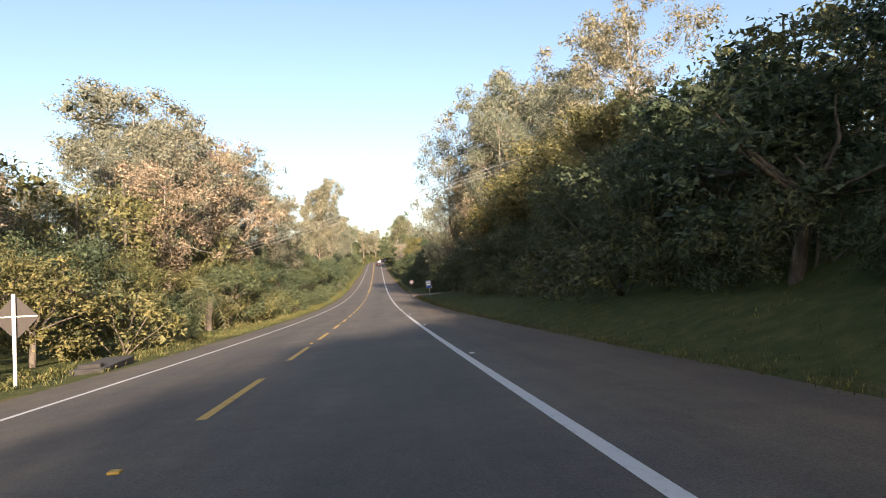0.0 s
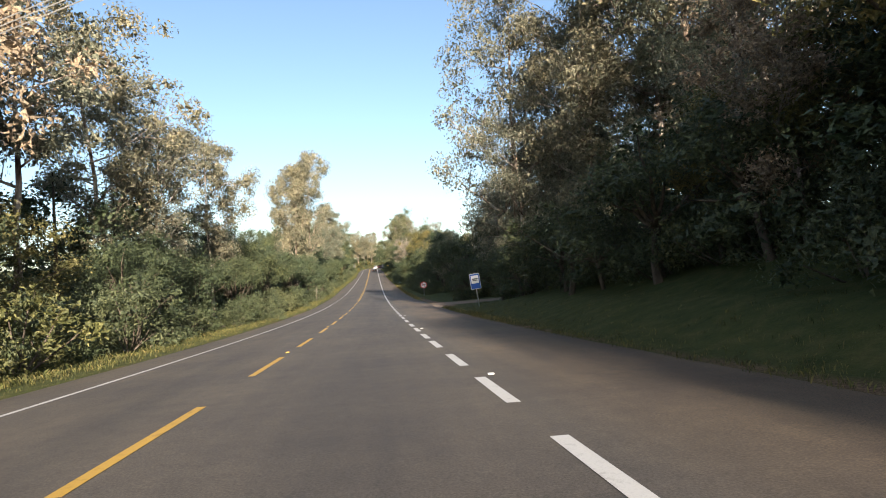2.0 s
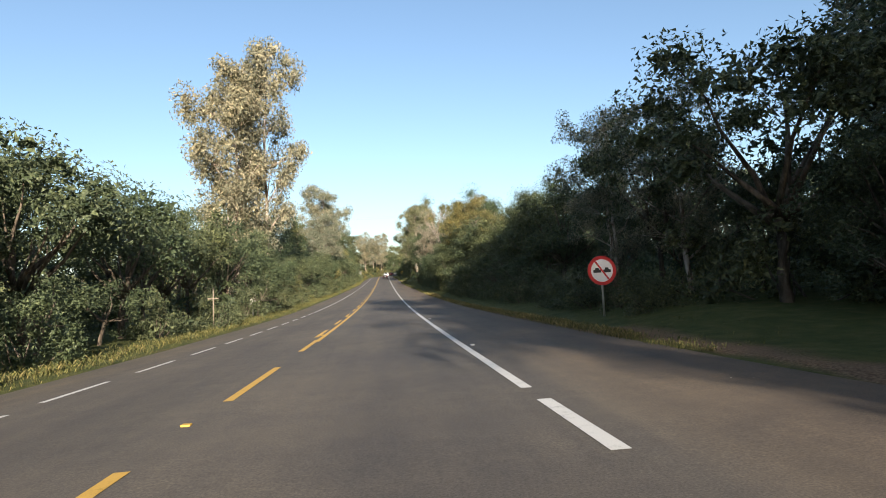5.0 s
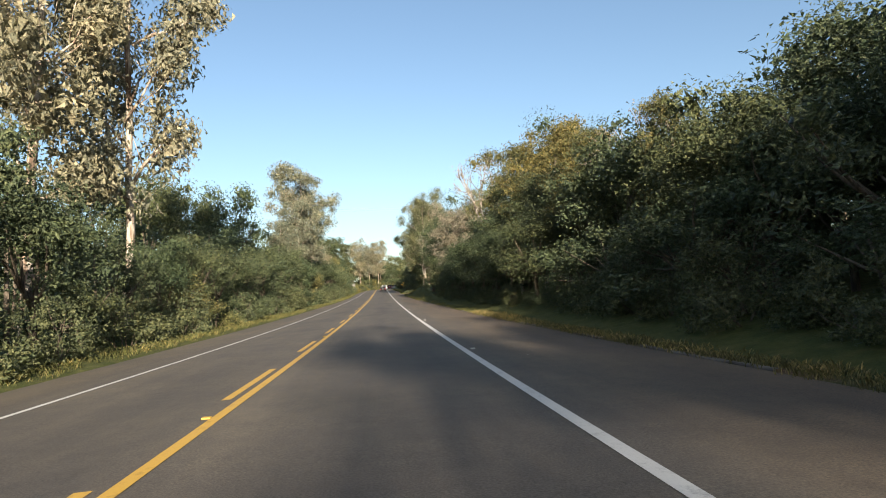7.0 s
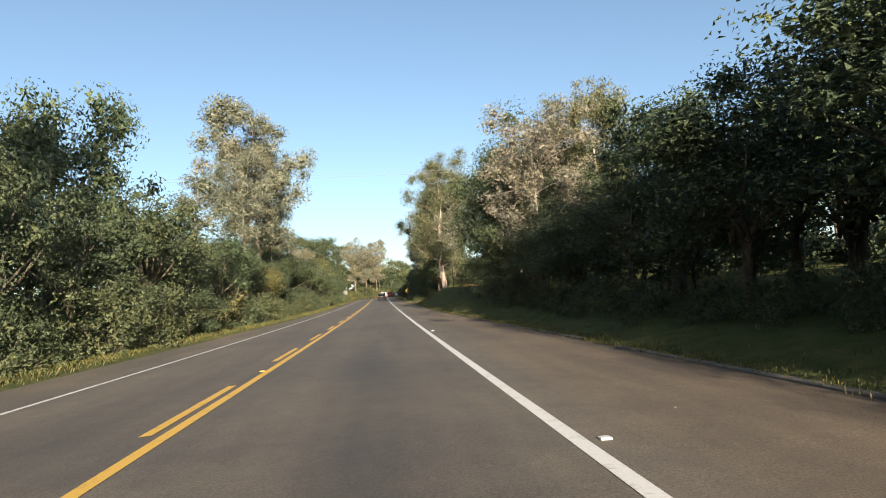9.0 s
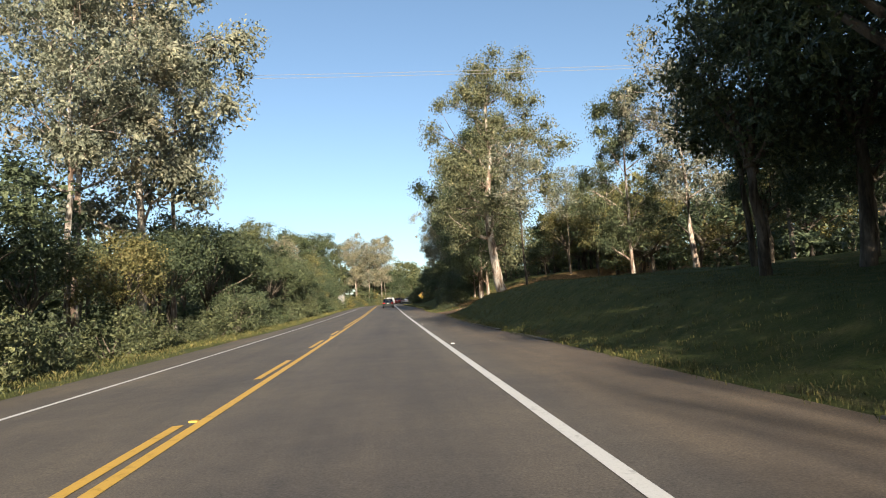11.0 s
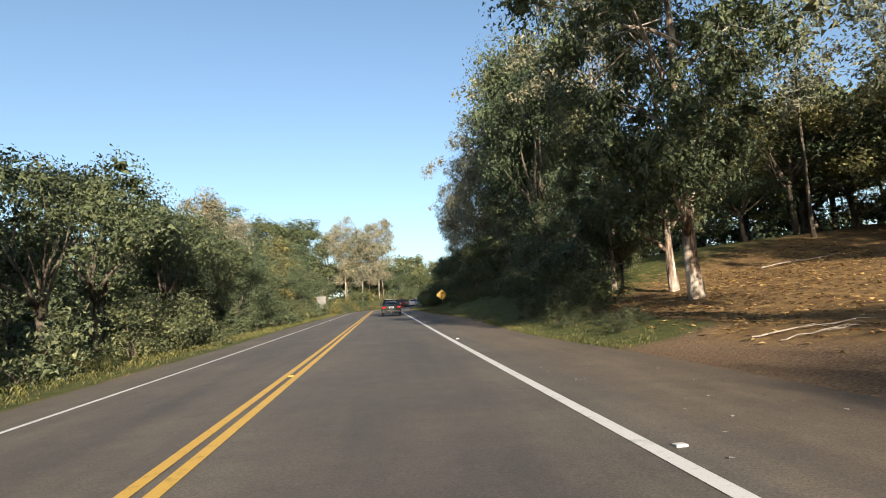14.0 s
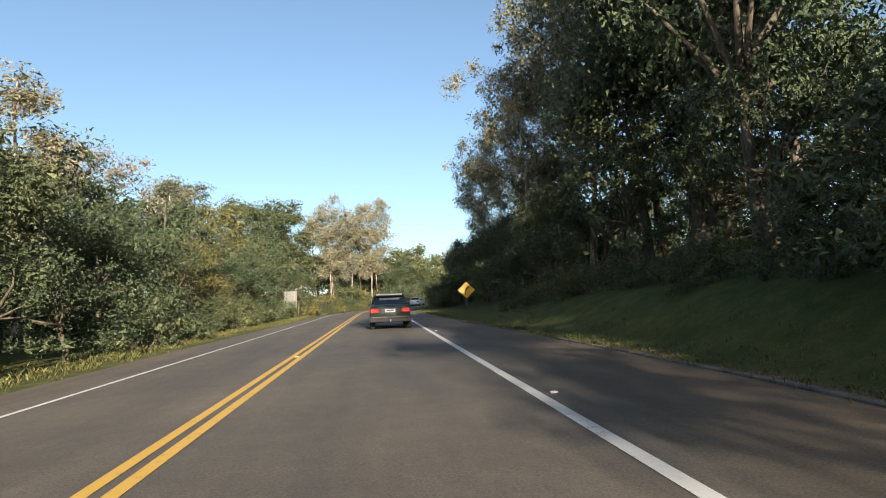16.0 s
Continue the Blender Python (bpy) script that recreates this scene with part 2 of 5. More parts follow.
SCUFF = plain("tyre_scuff", (0.03, 0.029, 0.028), 0.8, grain=0.4, scale=20)
WIRE = plain("grey_wire", (0.30, 0.29, 0.27), 0.6, 0.3)


def car_paint(name, colour):
    m = plain(name, colour, 0.38, 0.1, 0.4, 0.05, 30)
    m.node_tree.nodes["Principled BSDF"].inputs["Coat Weight"].default_value = 0.25
    return m


# ---------- mesh helpers ----------
def mesh_object(name, verts, faces, mat, parent=None, label="", smooth=False):
    me = bpy.data.meshes.new(name)
    me.from_pydata([tuple(v) for v in verts], [], [tuple(f) for f in faces])
    me.materials.append(mat)
    if smooth:
        me.polygons.foreach_set("use_smooth", [True] * len(me.polygons))
    ob = new(name, me)
    if parent is not None:
        ob.parent = parent
    return tagged(ob, label) if label else ob


def part(name, bm, mat, parent, label="", smooth=False):
    me = bpy.data.meshes.new(name)
    bm.to_mesh(me)
    bm.free()
    me.materials.append(mat)
    if smooth:
        me.polygons.foreach_set("use_smooth", [True] * len(me.polygons))
    ob = new(name, me)
    ob.parent = parent
    return tagged(ob, label) if label else ob


def empty(name, m=None):
    ob = new(name)
    ob.empty_display_size = 0.3
    if m is not None:
        ob.matrix_basis = m
    return ob


def add_box(bm, size, at=(0, 0, 0), rot=(0, 0, 0), bevel=0.0):
    r = bmesh.ops.create_cube(bm, size=1.0)
    bmesh.ops.scale(bm, vec=size, verts=r["verts"])
    if bevel:
        es = list({e for v in r["verts"] for e in v.link_edges})
        out = bmesh.ops.bevel(bm, geom=es, offset=bevel, segments=2, affect="EDGES", profile=0.5)
        vs = list({v for f in out["faces"] for v in f.verts} | {v for v in r["verts"] if v.is_valid})
    else:
        vs = r["verts"]
    bmesh.ops.transform(bm, matrix=pose(*at, *rot), verts=vs)


def add_tube(bm, pts, radii, sides=6):
    """A tapered tube through pts."""
    rings = []
    for i, p in enumerate(pts):
        a = Vector(pts[max(i - 1, 0)])
        b = Vector(pts[min(i + 1, len(pts) - 1)])
        q = (b - a).to_track_quat("Z", "Y")
        rings.append([bm.verts.new(Vector(p) + q @ Vector((math.cos(k / sides * math.tau) * radii[i], math.sin(k / sides * math.tau) * radii[i], 0))) for k in range(sides)])
    for r0, r1 in zip(rings, rings[1:]):
        for k in range(sides):
            bm.faces.new((r0[k], r0[(k + 1) % sides], r1[(k + 1) % sides], r1[k]))
    bm.faces.new(rings[-1])
    bm.faces.new(rings[0][::-1])


# ---------- the road's line and the lie of the land ----------
PROFILE_STEP = 20.0
PROFILE = [1.29, 0.02, -1.07, -1.98, -2.71, -3.23, -3.52, -3.58, -3.42, -3.03, -2.48, -1.84, -1.13, -0.37, 0.42, 1.28, 2.15, 3.02, 3.89, 4.76]
BEND_AT, BEND_R = 326.0, 120.0


def road_z(s):
    """Height of the road along its length."""
    z = [2 * PROFILE[0] - PROFILE[1], *PROFILE, 2 * PROFILE[-1] - PROFILE[-2]]
    u = (s + 20.0) / PROFILE_STEP
    if u < 0:
        return PROFILE[0] - u * 1.15
    if u >= len(PROFILE) - 1.001:
        over = (u - (len(PROFILE) - 1)) * PROFILE_STEP
        return PROFILE[-1] + 4.0 * (1 - math.exp(-max(over, 0) / 95.0))
    i = int(u)
    f = u - i
    a, b, c, d = z[i:i + 4]
    return 0.5 * (2 * b + (c - a) * f + (2 * a - 5 * b + 4 * c - d) * f * f + (3 * b - a - 3 * c + d) * f ** 3)


def along(s, d):
    """Place in the plan for a distance s along the road and d to the right of its centre line."""
    if s <= BEND_AT:
        return d, s
    th = (s - BEND_AT) / BEND_R
    return BEND_R - (BEND_R - d) * math.cos(th), BEND_AT + (BEND_R - d) * math.sin(th)


def road_coords(x, y):
    if y <= BEND_AT:
        return y, x
    r = math.hypot(x - BEND_R, y - BEND_AT)
    return BEND_AT + BEND_R * math.atan2(y - BEND_AT, BEND_R - x), BEND_R - r


def heading(s):
    return 0.0 if s <= BEND_AT else -math.degrees((s - BEND_AT) / BEND_R)


def curve_of(s, table):
    for (a, va), (b, vb) in zip(table, table[1:]):
        if s <= b:
            f = min(max((s - a) / (b - a), 0), 1)
            f = f * f * (3 - 2 * f)
            return va + (vb - va) * f
    return table[-1][1]


RIGHT_EDGE = [(0, 6.7), (30, 6.85), (60, 6.95), (90, 7.2), (110, 7.0), (150, 6.95), (180, 6.75), (220, 6.2), (236, 5.95), (255, 6.5), (264, 6.0), (271, 6.2), (279, 6.45), (288, 6.3), (298, 5.8), (330, 5.4), (360, 5.2)]
BANK_NEAR = [(0, 0.9), (40, 0.9), (68, 0.8), (82, 0.2), (92, 0.0), (106, 0.0), (114, 0.4), (150, 0.5), (200, 0.5), (214, 1.0), (232, 1.75), (246, 1.4), (256, 0.35), (268, 0.45), (277, 1.3), (290, 1.1), (303, 0.35), (320, 0.15), (400, 0.3)]
BANK_FAR = [(0, 6.5), (40, 5.5), (66, 3.4), (82, 0.8), (92, 0.3), (106, 0.3), (116, 1.2), (150, 1.5), (200, 1.6), (214, 1.8), (232, 2.0), (246, 1.9), (256, 1.5), (268, 1.9), (277, 3.2), (300, 3.4), (320, 2.4), (400, 1.6)]
LEFT_EDGE = [(0, -4.25), (60, -4.2), (90, -4.35), (125, -4.7), (165, -5.1), (185, -5.0), (225, -4.5), (245, -4.15), (265, -4.4), (290, -4.7), (330, -4.2)]


def road_cross(d):
    return 0.034 * d if d < 0 else 0.0


def land(x, y):
    """Height of the bare ground."""
    s, d = road_coords(x, y)
    base = road_z(s)
    e = curve_of(s, RIGHT_EDGE)
    left = curve_of(s, LEFT_EDGE)
    if d < left:
        q = left - d
        z = -0.15 - 0.12 * min(q, 2.2) / 2.2 + 0.035 * max(q - 4, 0) + 0.05 * max(q - 14, 0)
        rough = min(q / 6, 1)
    elif d > e:
        q = d - e
        b1, b2 = curve_of(s, BANK_NEAR), curve_of(s, BANK_FAR)
        t1 = min(q / 3.2, 1)
        z = 0.02 + b1 * t1 * t1 * (3 - 2 * t1)
        if q > 3.2:
            t2 = min((q - 3.2) / 9, 1)
            z += (b2 - b1) * t2
        if q > 12.2:
            z += (0.30 * curve_of(s, [(0, 1.0), (55, 0.8), (80, 0.2), (400, 0.28)])) * min(q - 12.2, 60)
        rough = min(q / 4, 1)
    else:
        return base + road_cross(d) - 0.10
    n = noise.noise((x * 0.35, y * 0.35, 0)) * 0.10 + noise.noise((x * 1.3, y * 1.3, 3)) * 0.035
    return base + z + n * rough


def cover_of(x, y):
    """Bare earth and leaf litter on the ground."""
    s, d = road_coords(x, y)
    e = curve_of(s, RIGHT_EDGE)
    dirt = litter = 0.0
    if d > e:
        q = d - e
        dirt = max(0.0, 0.55 - q * 0.9)
        if 250 < s < 259:
            dirt = max(dirt, min(max(1.5 - abs(s - 254.5 - 0.3 * q) / 3.2, 0), 1) * min(max(2.2 - q / 3.0, 0), 1))
        if 83 < s < 112:
            dirt = max(dirt, (1.0 if s < 93 else 0.7) * min(max(1.6 - q / 1.1, 0), 1))
        if q > 4:
            litter = min((q - 4) / 5, 1) * 0.22
        c = math.exp(-(((s - 259.5 - 0.45 * q) / 8.5) ** 2)) * min(max((q - (0.5 if s < 257.5 else 2.0)) / 2.0, 0), 1)
        litter = max(litter, c * 1.0)
    elif d < curve_of(s, LEFT_EDGE):
        q = curve_of(s, LEFT_EDGE) - d
        dirt = max(0.0, 0.5 - q * 1.2)
        if q > 3:
            litter = min((q - 3) / 3, 1) * 0.22
    return dirt, litter


def build_ground():
    def steps(spans):
        out = []
        for a, b, st in spans:
            out += list(np.arange(a, b, st))
        return out + [spans[-1][1]]
    xs = steps([(-2500, -300, 440), (-300, -60, 40), (-60, -20, 5), (-20, -8, 1.5), (-8, -3.5, 0.45), (-3.5, 5.5, 1.5), (5.5, 13, 0.5), (13, 30, 1.6), (30, 90, 6), (90, 300, 35), (300, 2500, 440)])
    ys = steps([(-1500, -100, 280), (-100, -10, 9), (-10, 330, 1.6), (330, 440, 2.4), (440, 600, 16), (600, 2900, 460)])
    verts, cols = [], []
    for y in ys:
        for x in xs:
            yy = min(max(y, -60), 520)
            xx = min(max(x, -90), 110)
            verts.append((x, y, land(xx, yy)))
            cols.append(cover_of(xx, yy))
    n = len(xs)
    faces = [(j * n + i, j * n + i + 1, (j + 1) * n + i + 1, (j + 1) * n + i) for j in range(len(ys) - 1) for i in range(n - 1)]
    ob = mesh_object("ground", verts, faces, GROUND, smooth=True)
    att = ob.data.color_attributes.new("cover", "FLOAT_COLOR", "POINT")
    att.data.foreach_set("color", [v for a, b in cols for v in (a, b, 0.0, 1.0)])
    return tagged(ob, "grassy roadside ground with bare earth and leaf litter", "ground", kind="structure")


def ribbon(name, s0, s1, d0, d1, mat, lift=0.0, step=2.0, parent=None, thick=0.0, edge=None):
    """A strip that follows the road; d1 may be a function of s."""
    n = max(1, int(math.ceil((s1 - s0) / step)))
    verts, faces = [], []
    for i in range(n + 1):
        s = s0 + (s1 - s0) * i / n
        b = edge(s) if edge else d1
        for d in (d0, b):
            verts.append((*along(s, d), road_z(s) + road_cross(d) + lift))
        if thick:
            for d in (d0, b):
                verts.append((*along(s, d), road_z(s) + road_cross(d) + lift - thick))
    k = 4 if thick else 2
    for i in range(n):
        a, b = i * k, (i + 1) * k
        faces.append((a, a + 1, b + 1, b))
        if thick:
            faces += [(a + 2, a, b, b + 2), (a + 1, a + 3, b + 3, b + 1)]
    if thick:
        faces += [(0, 2, 3, 1), (n * k, n * k + 1, n * k + 3, n * k + 2)]
    return mesh_object(name, verts, faces, mat, parent)


def build_road():
    cols = [-2.9, -1.5, 0.0, 1.8, 3.6]
    verts, faces, uvs = [], [], []
    ss = list(np.arange(-60, 470, 2.0))
    for s in ss:
        e = curve_of(s, RIGHT_EDGE) + 0.10 * noise.noise((s * 0.7, 0, 0)) + 0.06 * noise.noise((s * 2.3, 5, 0))
        l = curve_of(s, LEFT_EDGE) + 0.07 * noise.noise((s * 0.9, 9, 0))
        ds = [l, l, *cols, (3.6 + e) / 2, e, e]
        for j, d in enumerate(ds):
            low = 0.16 if j in (0, len(ds) - 1) else 0.0
            verts.append((*along(s, d), road_z(s) + road_cross(d) - low))
            uvs.append(((d + 4.0) / 11.5, s))
    n = len(ds)
    faces = [(j * n + i, j * n + i + 1, (j + 1) * n + i + 1, (j + 1) * n + i) for j in range(len(ss) - 1) for i in range(n - 1)]
    ob = mesh_object("road", verts, faces, ASPHALT)
    uvl = ob.data.uv_layers.new(name="UVMap")
    uvl.data.foreach_set("uv", [c for l in ob.data.loops for c in uvs[l.vertex_index]])
    return tagged(ob, "worn grey-brown asphalt two-lane road with wide shoulder", "road", kind="structure")


def build_gutter():
    """Low worn concrete edging along the foot of the bank."""
    verts, faces = [], []
    ss = list(np.arange(136, 214, 2.0)) + [None] + list(np.arange(222, 250, 2.0)) + [None] + list(np.arange(272, 330, 2.0))
    last = False
    for s in ss:
        if s is None:
            last = False
            continue
        e = curve_of(s, RIGHT_EDGE) + 0.05 * noise.noise((s * 0.6, 2, 0))
        h = 0.035 + 0.03 * noise.noise((s * 1.1, 7, 0))
        for d, z in ((e - 0.05, -0.06), (e - 0.04, h - 0.015), (e - 0.02, h), (e + 0.08, h), (e + 0.11, h - 0.03), (e + 0.12, -0.1)):
            verts.append((*along(s, d), road_z(s) + z))
        n = len(verts)
        if last and noise.noise((s * 0.45, 11, 0)) > -0.12:
            faces += [(n - 12 + k, n - 6 + k, n - 5 + k, n - 11 + k) for k in range(5)]
        last = True
    return tagged(mesh_object("gutter", verts, faces, CONCRETE_PALE), "worn low concrete edging along the shoulder", "kerb", kind="structure")


ground = build_ground()
road = build_road()
gutter = build_gutter()

# driveway that leaves the shoulder
def build_driveway():
    line = [(6.9, 90.6, 4.6), (8.6, 90.6, 3.9), (12, 91.4, 2.6), (18, 93.4, 2.2), (28, 97.0, 2.0)]
    verts, faces, N = [], [], 15
    fine = []
    for (x0, y0, w0), (x1, y1, w1) in zip(line, line[1:]):
        for k in range(12):
            f = k / 12
            fine.append((x0 + (x1 - x0) * f, y0 + (y1 - y0) * f, w0 + (w1 - w0) * f * (2 - f)))
    for x, y, w in fine:
        for k in range(N):
            t = (k / (N - 1) - 0.5) * 2 * w
            px, py = x - t * 0.25, y + t * 0.97
            s_, d_ = road_coords(px, py)
            on_road = d_ < curve_of(s_, RIGHT_EDGE)
            verts.append((px, py, (road_z(s_) - 0.03 if on_road else land(px, py) + 0.012 + min(0.035, 0.03 * (d_ - curve_of(s_, RIGHT_EDGE))) + 0.012 * noise.noise((px, py, 0))) - (0.05 if k in (0, N - 1) else 0)))
    faces = [(j * N + i, j * N + i + 1, (j + 1) * N + i + 1, (j + 1) * N + i) for j in range(len(fine) - 1) for i in range(N - 1)]
    return tagged(mesh_object("driveway", verts, faces, GRAVEL), "dusty brown gravel driveway leaving the asphalt shoulder", "driveway", kind="structure")


driveway = build_driveway()


def build_sand():
    """Pale sand washed over the shoulder's edge beside the driveway."""
    verts, faces, N = [], [], 6
    ss = list(np.arange(82.0, 91.3, 0.4))
    for s in ss:
        f = (s - 82.0) / 9.4
        w = (0.15 + 0.65 * math.sin(math.pi * min(f * 1.05, 1))) * (1 + 0.25 * noise.noise((s * 0.9, 3, 0)))
        for k in range(N):
            d = 7.55 - w + (w + 0.25) * k / (N - 1) - 0.22 * noise.noise((s * 1.3, k * 0.4, 1))
            lift = -0.015 if k in (0, N - 1) else 0.03 + 0.02 * noise.noise((s * 2, k, 4))
            verts.append((*along(s, d), road_z(s) + lift))
    faces = [(j * N + i, j * N + i + 1, (j + 1) * N + i + 1, (j + 1) * N + i) for j in range(len(ss) - 1) for i in range(N - 1)]
    m = plain("pale_sand", (0.40, 0.265, 0.15), 0.95, grain=0.35, scale=6)
    return tagged(mesh_object("sand_strip", verts, faces, m, smooth=True), "pale sand washed over the edge of the shoulder", "sand", kind="structure")


sand_strip = build_sand()


# ---------- plants ----------
def leaf_mesh(name, pos, out, size, rng, mat, parent, aspect=0.42, droop=0.0, fold=0.16, scatter=1.0):
    """One leaf spray for each place, a pointed blade that faces roughly out of its clump. size: one for each place."""
    n = len(pos)
    c = out + rng.normal(size=(n, 3)) * scatter + np.array([0, 0, 0.25])
    c /= np.linalg.norm(c, axis=1)[:, None]
    a = rng.normal(size=(n, 3))
    a[:, 2] = a[:, 2] * (1 - abs(droop)) - droop * 1.8
    a -= (a * c).sum(1)[:, None] * c
    a /= np.linalg.norm(a, axis=1)[:, None] + 1e-9
    b = np.cross(c, a)
    ln = (size * rng.uniform(0.6, 1.4, n))[:, None]
    w = ln * aspect * rng.uniform(0.75, 1.3, n)[:, None]
    tip = pos + a * ln * 0.5 + c * ln * fold
    l, r = pos - a * ln * 0.5 + b * w * 0.5, pos - a * ln * 0.35 - b * w * 0.5
    co = np.stack([r, tip, l], 1).reshape(-1, 3)
    me = bpy.data.meshes.new(name)
    me.vertices.add(3 * n)
    me.vertices.foreach_set("co", co.astype(np.float32).ravel())
    me.loops.add(3 * n)
    me.loops.foreach_set("vertex_index", np.arange(3 * n, dtype=np.int32))
    me.polygons.add(n)
    me.polygons.foreach_set("loop_start", np.arange(0, 3 * n, 3, dtype=np.int32))
    me.update(calc_edges=True)
    me.validate()
    me.materials.append(mat)
    ob = new(name, me)
    if parent is not None:
        ob.parent = parent
    return ob


def in_clumps(rng, centres, radii, n, size, flat=0.75, core=0.24):
    """n places in clumps: small leaves over each clump's outside and a few large ones deep inside. Gives places, outward ways and sizes."""
    w = np.array(radii) ** 2
    k = rng.choice(len(centres), n, p=w / w.sum())
    v = rng.normal(size=(n, 3))
    v /= np.linalg.norm(v, axis=1)[:, None]
    deep = rng.uniform(0, 1, n) < core
    rad = np.where(deep, rng.uniform(0.1, 0.6, n), rng.uniform(0.62, 1.12, n))
    p = np.array(centres)[k] + v * (rad * np.array(radii)[k])[:, None] * np.array([1, 1, flat])
    return p, v, np.where(deep, size * 1.45, size * 0.72)


def bent(rng, p0, p1, n, wob):
    p0, p1 = np.array(p0, float), np.array(p1, float)
    ln = np.linalg.norm(p1 - p0)
    off = np.cumsum(rng.normal(size=(n + 1, 3)) * wob * ln / n, axis=0)
    off -= np.linspace(0, 1, n + 1)[:, None] * off[-1]
    return [tuple(p0 + (p1 - p0) * i / n + off[i]) for i in range(n + 1)]


def eucalyptus(seed, H, spread, leaves, leafmat, barkmat, label, category="tree", low=0.35, core=0.06, size=0.44, droop=0.45, lean=0.03, girth=1.0, puff=1.0, bow=(0.0, 0.0)):
    rng = np.random.default_rng(seed)
    root = empty("eucalyptus_tree")
    bm = bmesh.new()
    top = (rng.normal() * H * lean, rng.normal() * H * lean, H * 0.93)
    tr = bent(rng, (0, 0, -0.4), top, 9, 0.05)
    tr = [(x + bow[0] * math.sin(math.pi * min(i / 6, 1)), y + bow[1] * math.sin(math.pi * min(i / 6, 1)), z) for i, (x, y, z) in enumerate(tr)]
    r0 = (0.0105 * H + 0.05) * girth
    add_tube(bm, tr, [r0 * (1.25 if i == 0 else 1) * (1 - 0.86 * (i / 9) ** 0.9) for i in range(10)], 8)
    cs, rs = [], []
    nl = int(rng.integers(13, 18))
    for i in range(nl):
        f = low + (0.95 - low) * (i + rng.uniform(0, 0.8)) / nl
        u = f * 9
        j = min(int(u), 8)
        p = np.array(tr[j]) + (np.array(tr[j + 1]) - np.array(tr[j])) * (u - j)
        az = i * 2.4 + rng.uniform(-0.6, 0.6)
        ln = spread * H * (0.55 + 0.6 * math.sin(math.pi * min(max((f - low) / (1 - low), 0.08), 0.95)) ** 0.8) * rng.uniform(0.6, 1.15)
        rise = rng.uniform(0.35, 1.0)
        q = p + np.array([math.cos(az), math.sin(az), rise]) * ln / math.sqrt(1 + rise * rise)
        lb = bent(rng, p, q, 4, 0.16)
        rl = max(r0 * (1 - 0.86 * f ** 0.9) * 0.55, 0.035)
        add_tube(bm, lb, [rl * (1 - 0.75 * k / 4) for k in range(5)], 4)
        cs.append(q)
        rs.append(H * rng.uniform(0.04, 0.065))
        for k in range(5):
            o = np.array(lb[2 + (k % 3)]) + np.clip(rng.normal(size=3), -1.3, 1.3) * ln * 0.27 + np.array([0, 0, 0.012 * H * (2 - k)])
            sub = bent(rng, lb[1 + (k % 3)], o, 2, 0.1)
            add_tube(bm, sub, [rl * 0.4, rl * 0.3, rl * 0.15], 3)
            cs.append(o)
            rs.append(H * rng.uniform(0.028, 0.055))
    cs.append(np.array(top))
    rs.append(H * 0.06)
    rs = [r * puff for r in rs]
    part("trunk", bm, barkmat, root, "pale peeling bark" if barkmat is EUC_BARK else "", True)
    leaf_mesh("crown", *in_clumps(rng, cs, rs, leaves, size, 0.85, core), rng, leafmat, root, 0.48, droop, scatter=1.1)
    return tagged(root, label, category)


def broadleaf(seed, H, width, leaves, leafmat, label, category="tree", size=0.30, base=0.12, name="broadleaf_tree"):
    rng = np.random.default_rng(seed)
    root = empty(name)
    bm = bmesh.new()
    fork = np.array([rng.normal() * 0.15, rng.normal() * 0.15, H * rng.uniform(0.24, 0.34)])
    r0 = 0.012 * H + 0.08
    add_tube(bm, bent(rng, (0, 0, -0.4), fork, 4, 0.08), [r0 * 1.2, r0, r0 * 0.9, r0 * 0.8, r0 * 0.75], 7)
    cs, rs = [], []
    mid = np.array([0, 0, H * (base + 1) / 2])
    for i in range(34):
        v = rng.normal(size=3)
        v /= np.linalg.norm(v)
        if v[2] < -0.55:
            v[2] *= -0.5
        k = rng.uniform(0.55, 0.92)
        c = mid + v * np.array([width / 2, width / 2, H * (1 - base) / 2]) * k
        cs.append(c)
        rs.append(H * rng.uniform(0.09, 0.16))
    for i in range(9):
        q = cs[i * 3]
        add_tube(bm, bent(rng, fork, q, 4, 0.12), [r0 * 0.6, r0 * 0.48, r0 * 0.34, r0 * 0.2, r0 * 0.08], 4)
    part("trunk", bm, DARK_BARK, root, "", True)
    leaf_mesh("crown", *in_clumps(rng, cs, rs, leaves, size, 0.75), rng, leafmat, root, 0.5, 0.12)
    return tagged(root, label, category)


